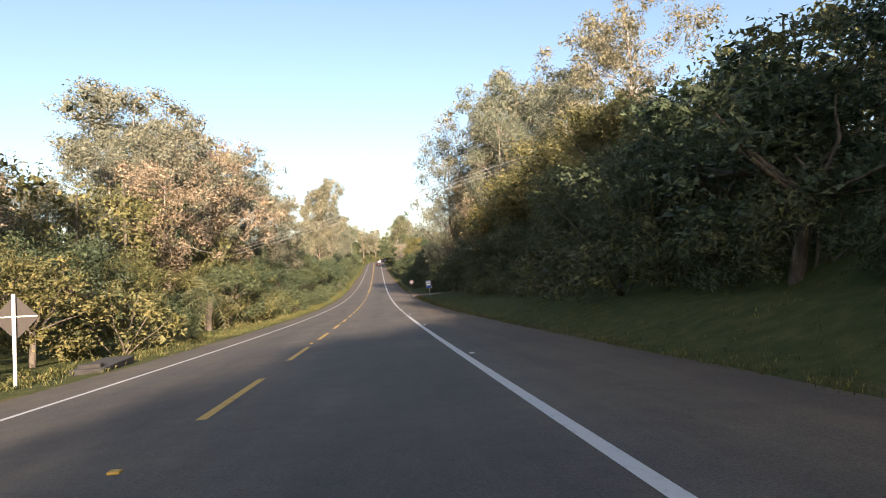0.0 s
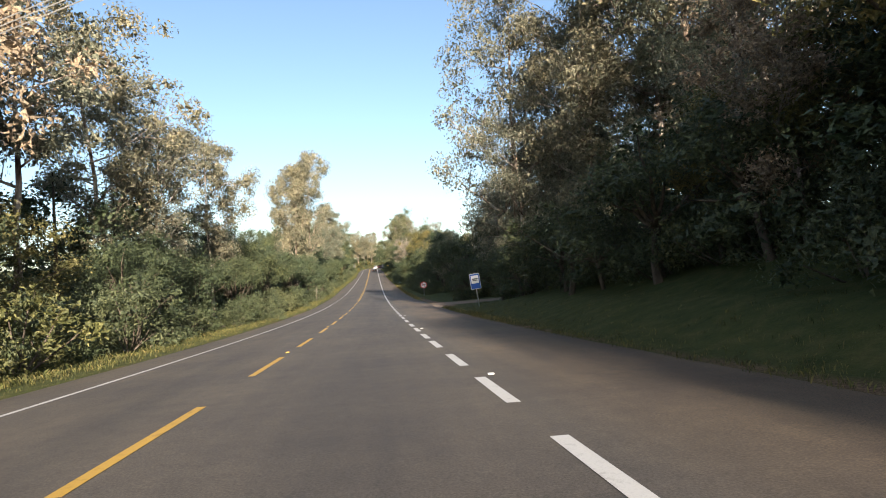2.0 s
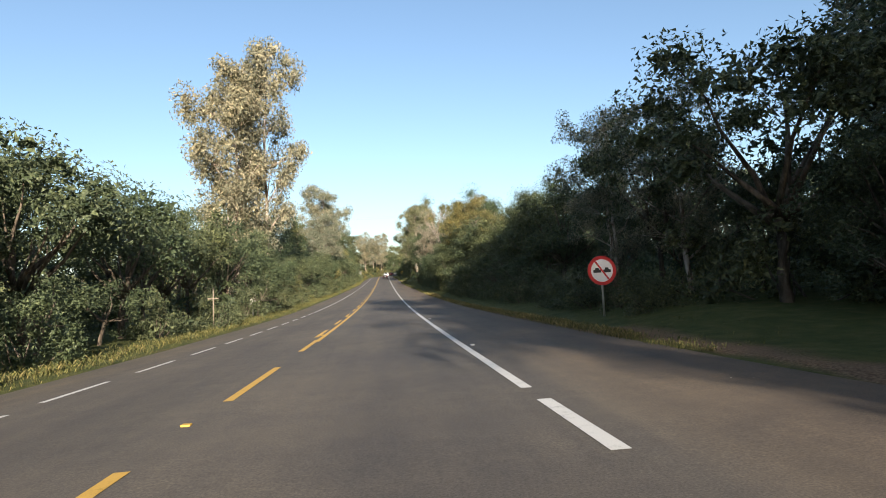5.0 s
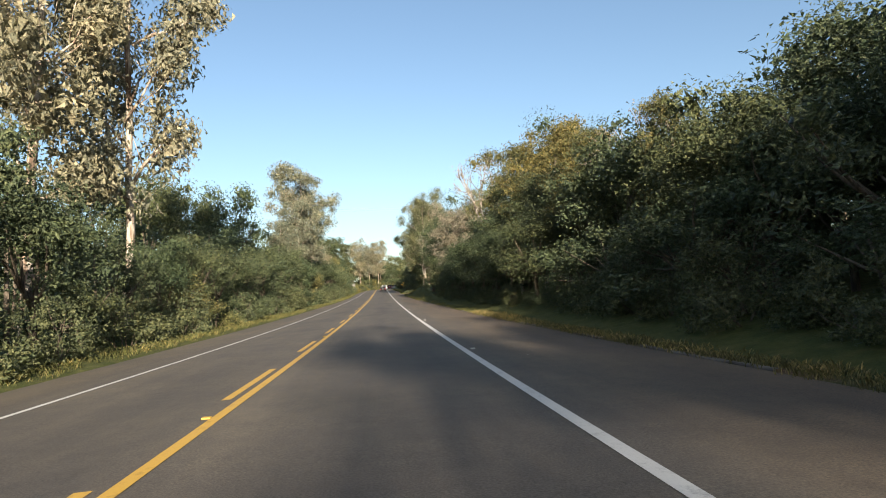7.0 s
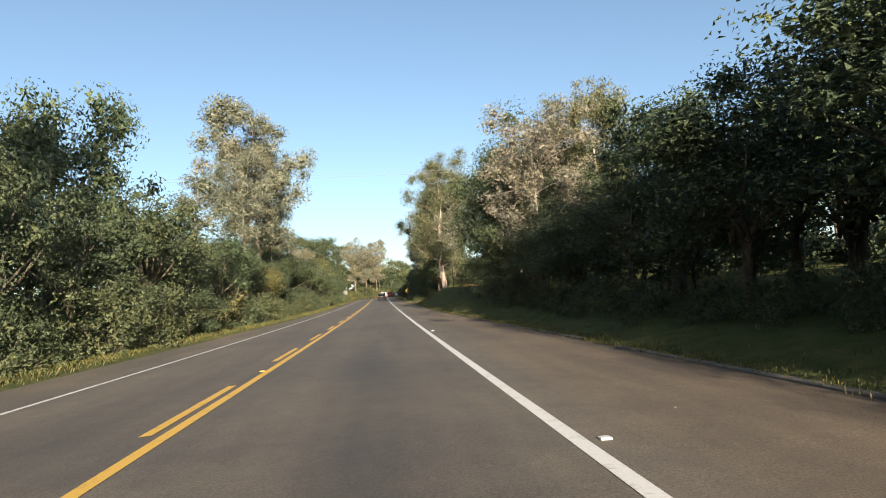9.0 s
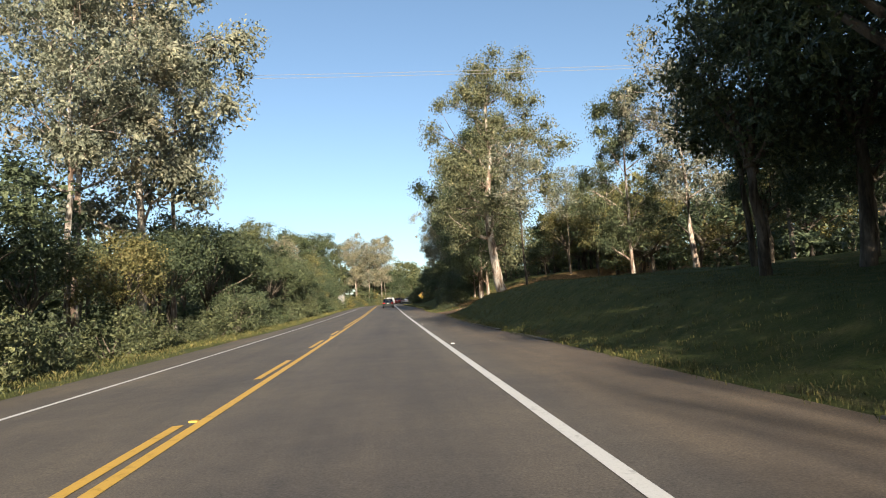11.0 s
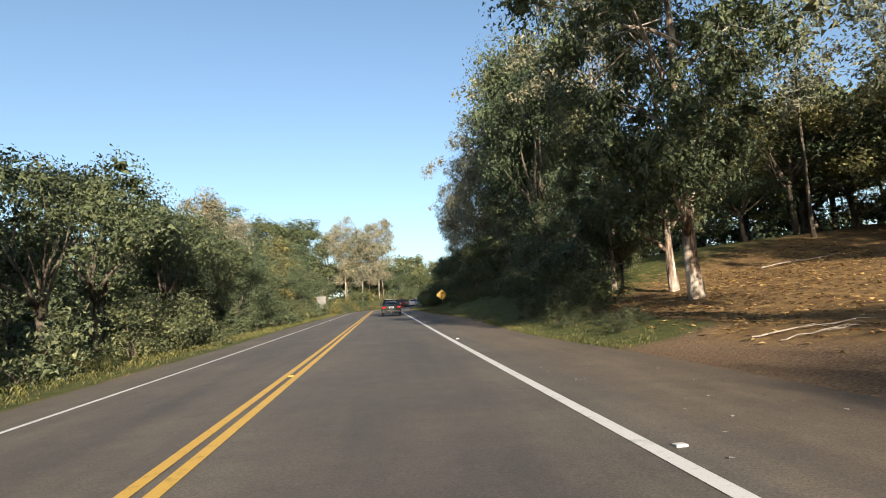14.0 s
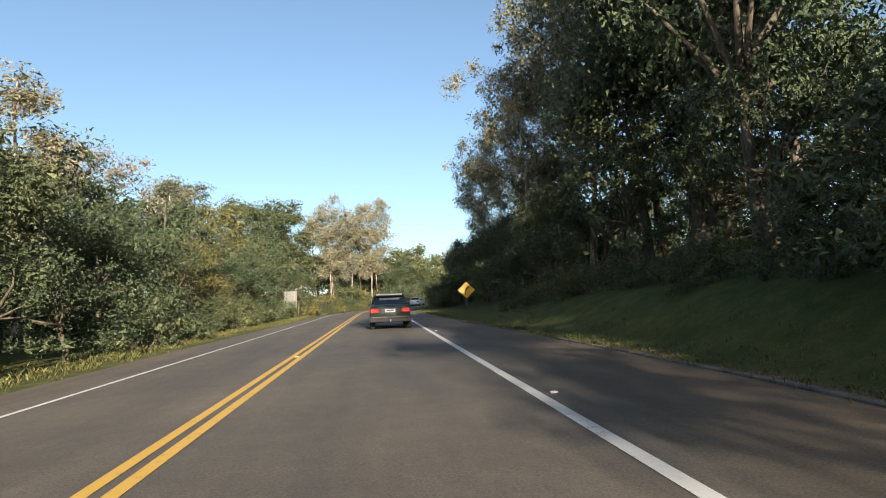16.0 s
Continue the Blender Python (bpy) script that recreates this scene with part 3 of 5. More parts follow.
def bush(seed, H, width, leaves, leafmat, label, category="bush", size=0.24, name="bush"):
    rng = np.random.default_rng(seed)
    root = empty(name)
    bm = bmesh.new()
    cs, rs = [], []
    for i in range(20):
        az, k = rng.uniform(0, math.tau), rng.uniform(0.1, 0.95) ** 0.7
        z = H * rng.uniform(0.05, 0.85) * math.sqrt(max(1 - (k * 0.9) ** 2, 0.05))
        cs.append(np.array([math.cos(az) * k * width / 2, math.sin(az) * k * width / 2, z]))
        rs.append(H * rng.uniform(0.16, 0.27))
    for i in range(7):
        c = cs[i]
        add_tube(bm, bent(rng, (rng.normal() * 0.15, rng.normal() * 0.15, -0.25), c + np.array([0, 0, H * 0.1]), 4, 0.12), [0.045, 0.038, 0.03, 0.02, 0.008], 5)
    part("woody_base", bm, DARK_BARK, root, "", True)
    pos, out, sz = in_clumps(rng, cs, rs, leaves, size, 0.9)
    pos[:, 2] = np.maximum(pos[:, 2], rng.uniform(-0.1, 0.25, len(pos)))
    leaf_mesh("foliage", pos, out, sz, rng, leafmat, root, 0.46, 0.08)
    return tagged(root, label, category)


def bare_tree(seed, H):
    rng = np.random.default_rng(seed)
    root = empty("bare_tree")
    bm = bmesh.new()
    tips = []

    def grow(p, d, ln, r, depth):
        q = p + d * ln
        add_tube(bm, bent(rng, p, q, 3, 0.1), [r, r * 0.86, r * 0.74, r * 0.62], 5)
        if depth == 0:
            tips.append(q)
            return
        for _ in range(3 if depth > 1 else 4):
            e = d + rng.normal(size=3) * 0.42 + np.array([0, 0, 0.12])
            grow(q, e / np.linalg.norm(e), ln * rng.uniform(0.55, 0.78), r * 0.56, depth - 1)
    grow(np.array([0, 0, -0.3]), np.array([0.05, 0, 1.0]), H * 0.36, 0.016 * H, 4)
    part("trunk", bm, PALE_TWIG, root, "", True)
    pos = np.array(tips)[rng.integers(0, len(tips), 260)] + rng.normal(size=(260, 3)) * 0.25
    leaf_mesh("last_leaves", pos, rng.normal(size=(260, 3)), np.full(260, 0.16), rng, DRY_LEAF, root, 0.4)
    return tagged(root, "bare grey-branched tree with a few dry leaves", "tree")


def palm(seed):
    rng = np.random.default_rng(seed)
    root = empty("palm")
    bm = bmesh.new()
    add_tube(bm, bent(rng, (0, 0, -0.3), (0.1, 0.1, 2.0), 4, 0.04), [0.19, 0.17, 0.16, 0.17, 0.13], 8)
    part("trunk", bm, DARK_BARK, root, "", True)
    for i in range(16):
        az, el = i * 2.399, rng.uniform(-0.15, 1.2)
        bm = bmesh.new()
        pts, L = [], rng.uniform(1.7, 2.5)
        for k in range(9):
            f = k / 8
            h = math.cos(el) * L * f
            z = math.sin(el) * L * f - 1.5 * f * f * math.cos(el * 0.6)
            pts.append(Vector((math.cos(az) * h + 0.1, math.sin(az) * h + 0.1, 2.0 + z)))
        add_tube(bm, [tuple(p) for p in pts], [0.028 - 0.0026 * k for k in range(9)], 4)
        side = Vector((-math.sin(az), math.cos(az), 0))
        for k in range(1, 9):
            for sgn in (-1, 1):
                for m in (0, 0.5):
                    p = pts[k - 1].lerp(pts[k], m)
                    along_f = (pts[k] - pts[k - 1]).normalized()
                    ln = 0.62 * math.sin(math.pi * (0.15 + 0.8 * k / 9))
                    tip = p + side * sgn * ln * 0.75 + along_f * ln * 0.5 + Vector((0, 0, -0.25 * ln))
                    bm.faces.new([bm.verts.new(p), bm.verts.new(p + along_f * 0.05), bm.verts.new(tip)])
        part("frond", bm, PALM_LEAF, root)
    return tagged(root, "small palm with drooping grey-green fronds in the verge", "palm")


def tufts(name, places, rng, mat, label, hgt=0.3, blades=6):
    """Grass: every blade a bent pointed strip."""
    verts, faces = [], []
    for x, y, z, k in places:
        for _ in range(blades):
            az = rng.uniform(0, math.tau)
            h = hgt * k * rng.uniform(0.5, 1.3)
            lean_x, lean_y = math.cos(az) * h * rng.uniform(0.2, 0.8), math.sin(az) * h * rng.uniform(0.2, 0.8)
            bx, by = x + rng.normal() * 0.09, y + rng.normal() * 0.09
            wx, wy = -math.sin(az) * 0.0036 * (1 + k), math.cos(az) * 0.0036 * (1 + k)
            i = len(verts)
            verts += [(bx - wx, by - wy, z - 0.03), (bx + wx, by + wy, z - 0.03), (bx + lean_x * 0.4 + wx * 0.7, by + lean_y * 0.4 + wy * 0.7, z + h * 0.62), (bx + lean_x, by + lean_y, z + h * 0.9)]
            faces += [(i, i + 1, i + 2), (i, i + 2, i + 3)]
    return tagged(mesh_object(name, verts, faces, mat), label, "grass", kind="stuff")


def stand(ob, x, y, turn=0.0, k=1.0, kz=None, sink=0.0, lean=0.0):
    """A copy of a plant at a place on the ground."""
    m = pose(x, y, land(x, y) - sink, lean, lean * 0.6, turn) @ Matrix.Diagonal((k, k, kz or k, 1))
    return copy_thing(ob, m)


EUC_L = "tall eucalyptus with pale trunk and airy grey-green crown"
SLIM_L = "slim young eucalyptus with narrow grey-green crown"
BROAD_L = "dense dark green broadleaf tree at the wood's edge"
GOLD_L = "broadleaf tree with sunlight put into its yellow-green leaf colour"
KIT_EUC = [eucalyptus(11 + i, 20.0, sp, 12500, EUC_LEAF, EUC_BARK, EUC_L, low=lo, core=0.12, size=0.34, puff=1.2) for i, (sp, lo) in enumerate([(0.26, 0.36), (0.20, 0.42), (0.30, 0.32), (0.23, 0.28)])]
KIT_FULL = [eucalyptus(21 + i, 20.0, 0.25, 19000, EUC_LEAF, EUC_BARK, "broad full eucalyptus with pale forked limbs", low=0.26, core=0.16, size=0.35, puff=1.25) for i in range(2)]
KIT_SLIM = [eucalyptus(31 + i, 20.0, 0.12, 7000, EUC_LEAF, EUC_BARK, SLIM_L, low=0.3, core=0.12, size=0.36, puff=1.1) for i in range(2)]
KIT_POLE = [eucalyptus(35 + i, 18.0, 0.13, 2600, EUC_LEAF, DARK_BARK, "thin dark-stemmed tree with a high sparse crown", low=0.5, girth=0.6) for i in range(2)]
KIT_DRY = [eucalyptus(41 + i, 14.0, 0.30, 12000, DRY_LEAF, PALE_TWIG, "spreading tree with reddish-brown dry foliage", low=0.25, core=0.12, size=0.28, droop=0.2, puff=1.3) for i in range(2)]
KIT_WEEP = [eucalyptus(51 + i, 16.0, 0.27, 19000, EUC_LEAF, EUC_BARK, "full eucalyptus with drooping olive foliage down to its trunk", low=0.18, size=0.215, droop=0.75, puff=1.1) for i in range(2)]
KIT_BROAD = [broadleaf(61 + i, 9.0, w, 8200, BROAD_LEAF, BROAD_L, size=0.225) for i, w in enumerate((8.0, 7.0, 9.0, 6.2))]
KIT_TALL = [broadleaf(65 + i, 18.0, w, 17000, BROAD_LEAF, "tall dark green tree with foliage down to the ground", size=0.30, base=0.03) for i, w in enumerate((8.0, 9.0))]
KIT_GIANT = [broadleaf(67, 26.0, 7.6, 18000, BROAD_LEAF, "very tall dark green tree beside the driveway", size=0.42, base=0.02)]
KIT_OLIVE = [eucalyptus(55 + i, 15.0, 0.27, 21000, GOLD_LEAF, EUC_BARK, "full tree with drooping yellow-green foliage", low=0.16, size=0.25, droop=0.6, core=0.16, puff=1.3) for i in range(2)]
KIT_GOLD = [broadleaf(71 + i, 9.0, 8.0, 8200, GOLD_LEAF, GOLD_L, size=0.23) for i in range(2)]
KIT_BUSH = [bush(81 + i, 3.0, 4.2, 2900, BUSH_LEAF, "leafy green roadside bush in rough undergrowth", size=0.185) for i in range(4)]
KIT_GBUSH = [bush(91 + i, 3.0, 4.0, 2300, GOLD_LEAF, "roadside bush in rough undergrowth, sunlight put into its gold leaf colour", size=0.24) for i in range(2)]
KIT_DBUSH = [bush(95 + i, 3.0, 4.0, 4200, RUST_LEAF, "dry rust-brown bush with thin twigs", size=0.13) for i in range(1)]
KIT_LEAN = [eucalyptus(59, 20.0, 0.30, 46000, OLIVE_LEAF, EUC_BARK, "great eucalyptus with thick leaning pale trunk and full olive crown", low=0.24, core=0.2, size=0.235, droop=0.6, girth=1.75, puff=1.35, bow=(-1.1, 0.1))]
KIT_SHADE = [eucalyptus(57 + i, 16.0, 0.27, 28000, BUSH_LEAF, EUC_BARK, "full eucalyptus with dark drooping crown over a pale trunk", low=0.13, core=0.3, size=0.235, droop=0.6, girth=1.2, puff=1.5) for i in range(1)]
KIT_FAR = [eucalyptus(131 + i, 20.0, 0.17, 7000, EUC_LEAF, EUC_BARK, "slender eucalyptus with thin pale stem beyond the bend", low=0.33, core=0.12, size=0.36, girth=0.55, puff=1.1) for i in range(2)]
KIT_FARDARK = [eucalyptus(135 + i, 20.0, 0.19, 9000, BUSH_LEAF, DARK_BARK, "tall grey-green tree with rounded clumps beyond the bend", low=0.22, core=0.18, size=0.40, girth=0.7, puff=1.4) for i in range(2)]
KIT_BARE = [bare_tree(97, 10.0)]
KIT_PALM = [palm(5)]
# the same kinds with fewer, larger sprays for the depth of the woods
MID_BROAD = [broadleaf(161 + i, 9.0, w, 2300, BROAD_LEAF, BROAD_L, size=0.50, base=0.1) for i, w in enumerate((8.0, 9.0, 7.0))]
MID_GOLD = [broadleaf(171 + i, 9.0, 8.0, 2300, GOLD_LEAF, GOLD_L, size=0.50, base=0.1) for i in range(2)]
KIT_HILL = [broadleaf(101 + i, 7.0, 7.0, 3300, GOLD_LEAF if i else BROAD_LEAF, "yellow-green leafy shrub in the undergrowth" if i else "dark green leafy shrub in the undergrowth", "shrub", size=0.245, base=-0.22, name="shrub") for i in range(2)]
KITS = KIT_SHADE + KIT_FAR + KIT_FARDARK + KIT_LEAN + KIT_GIANT + KIT_TALL + KIT_OLIVE + KIT_HILL + KIT_EUC + KIT_FULL + KIT_SLIM + KIT_POLE + KIT_DRY + KIT_WEEP + KIT_BROAD + KIT_GOLD + KIT_BUSH + KIT_GBUSH + KIT_DBUSH + KIT_BARE + KIT_PALM + MID_BROAD + MID_GOLD

R = random.Random(7)


def pick(kit, x, y, h, own, wide=1.0, group="", sink=0.15):
    """A plant of the kit, grown to height h."""
    k = h / own
    ob = stand(R.choice(kit), x, y, R.uniform(0, 360), k * wide * R.uniform(0.92, 1.08), k * R.uniform(0.96, 1.04), sink)
    return tagged(ob, group=group) if group else ob


def far_wood(name, places, leafmat, label, per_tree=800, size=0.6, seed=1, low=0.45):
    """The depth of a wood: crowns down to the ground and their stems, joined into one object."""
    rng = np.random.default_rng(seed)
    cs, rs = [], []
    bm = bmesh.new()
    for x, y, h, w in places:
        z = land(x, y)
        add_tube(bm, [(x, y, z - 0.3), (x + rng.normal() * 0.3, y, z + h * 0.8)], [0.012 * h + 0.05, 0.04], 5)
        for _ in range(11):
            v = rng.normal(size=3)
            v /= np.linalg.norm(v)
            cs.append(np.array([x, y, z + h * 0.52]) + v * np.array([w / 2, w / 2, h * 0.42]) * rng.uniform(0.45, 0.95))
            rs.append(h * rng.uniform(0.10, 0.17))
        for _ in range(4):
            cs.append(np.array([x + rng.normal() * w * low, y + rng.normal() * w * low, z + 0.8]))
            rs.append(rng.uniform(1.2, 1.9))
    crown = leaf_mesh(name, *in_clumps(rng, cs, rs, per_tree * len(places), size, 0.8), rng, leafmat, None, 0.5, 0.1)
    stems = mesh_object("stem", [v.co for v in bm.verts], [[v.index for v in f.verts] for f in (bm.verts.index_update() or bm.faces)], DARK_BARK, crown)
    bm.free()
    return tagged(crown, label, "wood", kind="stuff")


def row(s0, s1, d, wander, gap, plant, skip=()):
    """Plants along the road at the distance d (a number or a function of s) from its centre line."""
    s = s0
    while s < s1:
        if not any(a < s < b for a, b in skip):
            x, y = along(s, (d(s) if callable(d) else d) + R.uniform(-wander, wander))
            plant(s, x, y)
        s += R.uniform(*gap)


# the wood west of the road
WEST_LOW = [(-40, 5), (10, 5), (30, 5.5), (60, 6), (95, 6.5), (104, 8.5), (135, 8.5), (150, 6.5), (165, 5.5), (185, 7.0), (200, 8.2), (215, 7.5), (235, 6.5), (250, 8.6), (275, 9.4), (296, 7.4), (330, 7.5), (420, 10)]
WEST_BACK = [(-40, 9), (10, 9), (30, 10.5), (45, 11.5), (90, 10.5), (110, 8.6), (150, 8), (175, 8.8), (195, 10.8), (215, 10.2), (240, 9), (255, 9.0), (275, 10.5), (300, 11), (330, 12), (420, 14)]


def west_bush(s, x, y):
    u = R.random()
    swell = 0.5 + 0.9 * noise.noise((s * 0.13, 4.0, 0.0))
    h = (1.0 + 3.2 * max(swell, 0)) * R.uniform(0.75, 1.25)
    if swell < 0.22 and R.random() < 0.7:
        pick(KIT_HILL[:1], x - 1.3, y, R.uniform(1.2, 2.0), 7.0, 1.5, "roadside bushes")
        return
    gold = u > (0.5 if s < 62 else 0.95)
    if h > 3.0:
        pick(KIT_HILL[1:] if gold else KIT_HILL[:1], x - 0.6, y, h, 7.0, 1.2, "roadside bushes")
    else:
        pick(KIT_GBUSH if gold else KIT_BUSH, x, y, h, 3.0, R.uniform(0.85, 1.15), "roadside bushes")


def west_edge(s, x, y):
    gold = 0.7 if s < 66 else 0.06
    pick(KIT_GOLD if R.random() < gold else KIT_BROAD, x, y, curve_of(s, WEST_LOW) * R.uniform(0.78, 1.05), 9.0, 0.95, "trees at the wood's edge")


row(-4, 333, -7.7, 1.1, (2.2, 4.4), west_bush, ((27.5, 37.5),))
row(-10, 350, -10.4, 1.2, (3.8, 6.6), west_edge, ((33.5, 37.5), (331, 344)))
inner = {0: [], 1: []}
row(-6, 350, -15.0, 1.5, (4.6, 6.4), lambda s, x, y: inner[R.random() < (0.6 if s < 70 else 0.05)].append((x, y, curve_of(s, WEST_BACK) * R.uniform(0.88, 1.08), 7.0)))
far_wood("inner_wood", inner[0], BROAD_LEAF, "dark green trees close behind the wood's edge", 2500, 0.33, 14, 0.2)
far_wood("inner_wood", inner[1], GOLD_LEAF, "yellow-green trees close behind the wood's edge", 2500, 0.33, 15, 0.2)
deep = []
for dd, k in ((-22, 0.95), (-30, 1.0), (-40, 1.08)):
    row(-4, 345, dd, 2.5, (7, 10), lambda s, x, y: deep.append((x, y, curve_of(s, WEST_BACK) * k * R.uniform(0.85, 1.05), 9.5)))
deep += [(x + R.uniform(-3, 3), y + R.uniform(-3, 3), R.uniform(10, 14), 9.5) for x in range(-96, -24, 9) for y in range(342, 440, 10)]
far_wood("western_wood", deep, BROAD_LEAF, "depth of the green wood behind the roadside trees", 700, 0.72, 4)

# tall trees that stand out in the western wood
for x, y, h, kit, own, wide in (
    (-22, 65, 25, KIT_FULL, 20, 1.1), (-19, 36, 9.5, KIT_FULL, 20, 1.1), (-15.5, 51, 16, KIT_FULL, 20, 1.0), (-20.5, 42, 8.5, KIT_FULL, 20, 1.0), (-16.5, 64.5, 16, KIT_FULL, 20, 0.95), (-20, 55, 17, KIT_FULL, 20, 1.0),
    (-14.5, 24, 10, KIT_DRY, 14, 1.0), (-18, 31, 8, KIT_EUC, 20, 1.1), (-17, 39, 9, KIT_FULL, 20, 1.0), (-18, 47, 13, KIT_FULL, 20, 1.0),
    (-13.5, 44, 12, KIT_DRY, 14, 1.0), (-12.4, 58.3, 15.5, KIT_DRY, 14, 1.0), (-14.2, 54.5, 14, KIT_EUC, 20, 1.0), (-17, 60, 17, KIT_EUC, 20, 1.1),
    (-14, 68, 18.5, KIT_EUC, 20, 1.0), (-13, 76, 18, KIT_EUC, 20, 1.0), (-12.0, 80, 14.5, KIT_EUC, 20, 1.0), (-15, 84, 18, KIT_EUC, 20, 1.0),
    (-13, 101, 8.0, KIT_BROAD, 9, 1.0), (-14.5, 107.5, 9.3, KIT_BROAD, 9, 1.0), (-16.5, 114, 10.5, KIT_BROAD, 9, 1.0), (-14.5, 121, 9.5, KIT_BROAD, 9, 1.0),
    (-12.3, 93, 17, KIT_FULL, 20, 0.9), (-15, 112, 9, KIT_SLIM, 20, 1.3),
    (-13.4, 162.5, 27, KIT_FULL, 20, 0.85), (-11.8, 167, 29, KIT_FULL, 20, 0.8), (-15.5, 165, 24, KIT_EUC, 20, 0.8), (-10.8, 154, 8, KIT_BROAD, 9, 0.9),
    (-12.2, 242, 25, KIT_FULL, 20, 0.9), (-11.8, 234, 17, KIT_EUC, 20, 0.9), (-10.9, 244.4, 21, KIT_EUC, 20, 0.75), (-13.5, 238, 20, KIT_EUC, 20, 0.9),
    (-16.5, 206, 13, KIT_BROAD, 9, 0.9), (-19, 213, 18, KIT_BROAD, 9, 0.7), (-23.5, 211, 17.3, KIT_BROAD, 9, 0.75), (-28, 213, 16.5, KIT_BROAD, 9, 0.8), (-32, 209, 16.5, KIT_BROAD, 9, 0.8), (-24, 202, 16, KIT_BROAD, 9, 0.8), (-13, 222, 12.5, KIT_SLIM, 20, 1.5), (-13, 297, 12, KIT_SLIM, 20, 1.4),
    (-15, 301, 10, KIT_BROAD, 9, 0.9), (-16, 310, 11.5, KIT_DRY, 14, 1.0), (-18, 330, 15, KIT_SLIM, 20, 1.3), (-21, 340, 16, KIT_SLIM, 20, 1.3)):
    pick(kit, x, y, h, own, wide)
stand(KIT_PALM[0], -7.9, 35.2, 30, 1.3, sink=0.6)
for x, y, h in ((-7.0, 28.5, 0.9), (-8.2, 31.2, 1.1), (-9.6, 31.5, 2.2), (-10.2, 34.2, 2.6), (-9.9, 37.2, 2.6)):
    pick(KIT_BUSH, x, y, h, 3.0, 1.0, "roadside bushes")

# beyond the bend
for i in range(7):
    pick(KIT_FAR, -7.5 + i * 1.5 + R.uniform(-0.6, 0.6), 384 + R.uniform(-4, 6), R.uniform(18, 22), 20.0, 1.0, "eucalyptus stand beyond the bend")
for i in range(9):
    pick(KIT_FARDARK, -46 + i * 4.0 + R.uniform(-1, 1), 404 + R.uniform(-6, 20), R.uniform(21, 28), 20.0, 1.4, "eucalyptus beyond the bend")
for i in range(11):
    x = -14 + i * 2.2 + R.uniform(-1, 1)
    pick(KIT_BUSH if i % 3 else KIT_GBUSH, x, 376 + i * 0.9 + R.uniform(-3, 3), R.uniform(3, 5), 3.0, 1.1, "bushes beyond the bend")
for i in range(7):
    pick(KIT_TALL, -5 + i * 2.8 + R.uniform(-0.6, 0.6), 390 + i * 0.8 + R.uniform(-2, 2), R.uniform(10.5, 12.5), 18.0, 1.0, "dark trees beyond the bend")
deep = [(-48 + i * 2.6 + R.uniform(-1, 1), 396 + R.uniform(-5, 12), R.uniform(10, 13.5), 8.0) for i in range(54)]
deep += [(-64 + i * 4.6, 446 + R.uniform(-8, 16), R.uniform(15, 19), 9.0) for i in range(30)]
far_wood("distant_wood", deep, BUSH_LEAF, "mixed wood on the rise beyond the bend", 1500, 0.92, 5)

# the wooded bank east of the road
EAST_LOW = [(-40, 6), (20, 6.5), (45, 6.5), (66, 5.5), (84, 5), (112, 5.0), (125, 4.6), (142, 6.0), (152, 7.4), (160, 7.6), (168, 8.6), (176, 9), (186, 6.5), (196, 5.0), (205, 4.0), (214, 5), (272, 5), (280, 7), (300, 7.5), (330, 8), (420, 9)]


def edge_plus(k):
    return lambda s: curve_of(s, RIGHT_EDGE) + k


row(-2, 350, lambda s: curve_of(s, RIGHT_EDGE) + 3.6 + (1.8 if 50 < s < 84 else (-0.5 if 130 < s < 160 else -1.2 if 130 < s < 212 else 0)), 0.5, (2.2, 3.2), lambda s, x, y: pick(KIT_HILL[:1], x, y, R.uniform(2.0, 3.8), 7.0, 1.3, "shrubs on the bank") if 130 < s < 212 else pick(KIT_BUSH, x, y, R.uniform(1.6, 3.6), 3.0, 1.0, "bushes on the bank"), ((84, 118), (162, 202), (213, 273), (282, 326)))
row(114, 160, edge_plus(2.3), 0.25, (1.3, 2.0), lambda s, x, y: pick(KIT_BUSH, x, y, R.uniform(1.0, 1.7), 3.0, 1.1, "bushes on the bank"))
row(0, 350, edge_plus(6.4), 0.8, (4.4, 6.2), lambda s, x, y: pick(KIT_BROAD if s > 60 or R.random() < 0.5 else KIT_GOLD, x, y, curve_of(s, EAST_LOW) * R.uniform(0.75, 1.0), 9.0, 0.95, "trees at the wood's edge"), ((84, 109), (215, 271), (276, 300)))
inner = {0: [], 1: []}
row(0, 350, edge_plus(11.0), 1.2, (6, 8), lambda s, x, y: inner[s < 60 and R.random() < 0.8].append((x, y, (curve_of(s, EAST_LOW) + 1.5) * R.uniform(0.9, 1.1), 8.0)), ((90, 111), (222, 274), (280, 306)))
far_wood("inner_wood", inner[0], BROAD_LEAF, "dark green trees close behind the wood's edge", 2500, 0.33, 16, 0.2)
far_wood("inner_wood", inner[1], GOLD_LEAF, "yellow-green trees close behind the wood's edge", 2500, 0.33, 17, 0.2)
for nm, mt, lo, hi, sd in (("hill_wood", GOLD_LEAF, 0, 58, 6), ("eastern_wood", BROAD_LEAF, 58, 345, 7)):
    deep = []
    for dd in (18, 26, 35, 46):
        row(lo, hi, edge_plus(dd), 2.0, (6, 9), lambda s, x, y: deep.append((x, y, R.uniform(8, 10.5), 9.0)), (((94 + dd * 0.55, 102 + dd * 0.6),) if dd < 25 else ()) + (((240, 278),) if dd < 25 else ()) + (((278, 306),) if dd < 20 else ()))
    far_wood(nm, deep, mt, "depth of the wood on the bank behind the edge trees", 1400 if sd == 6 else 950, 0.42 if sd == 6 else 0.58, sd, 0.2)
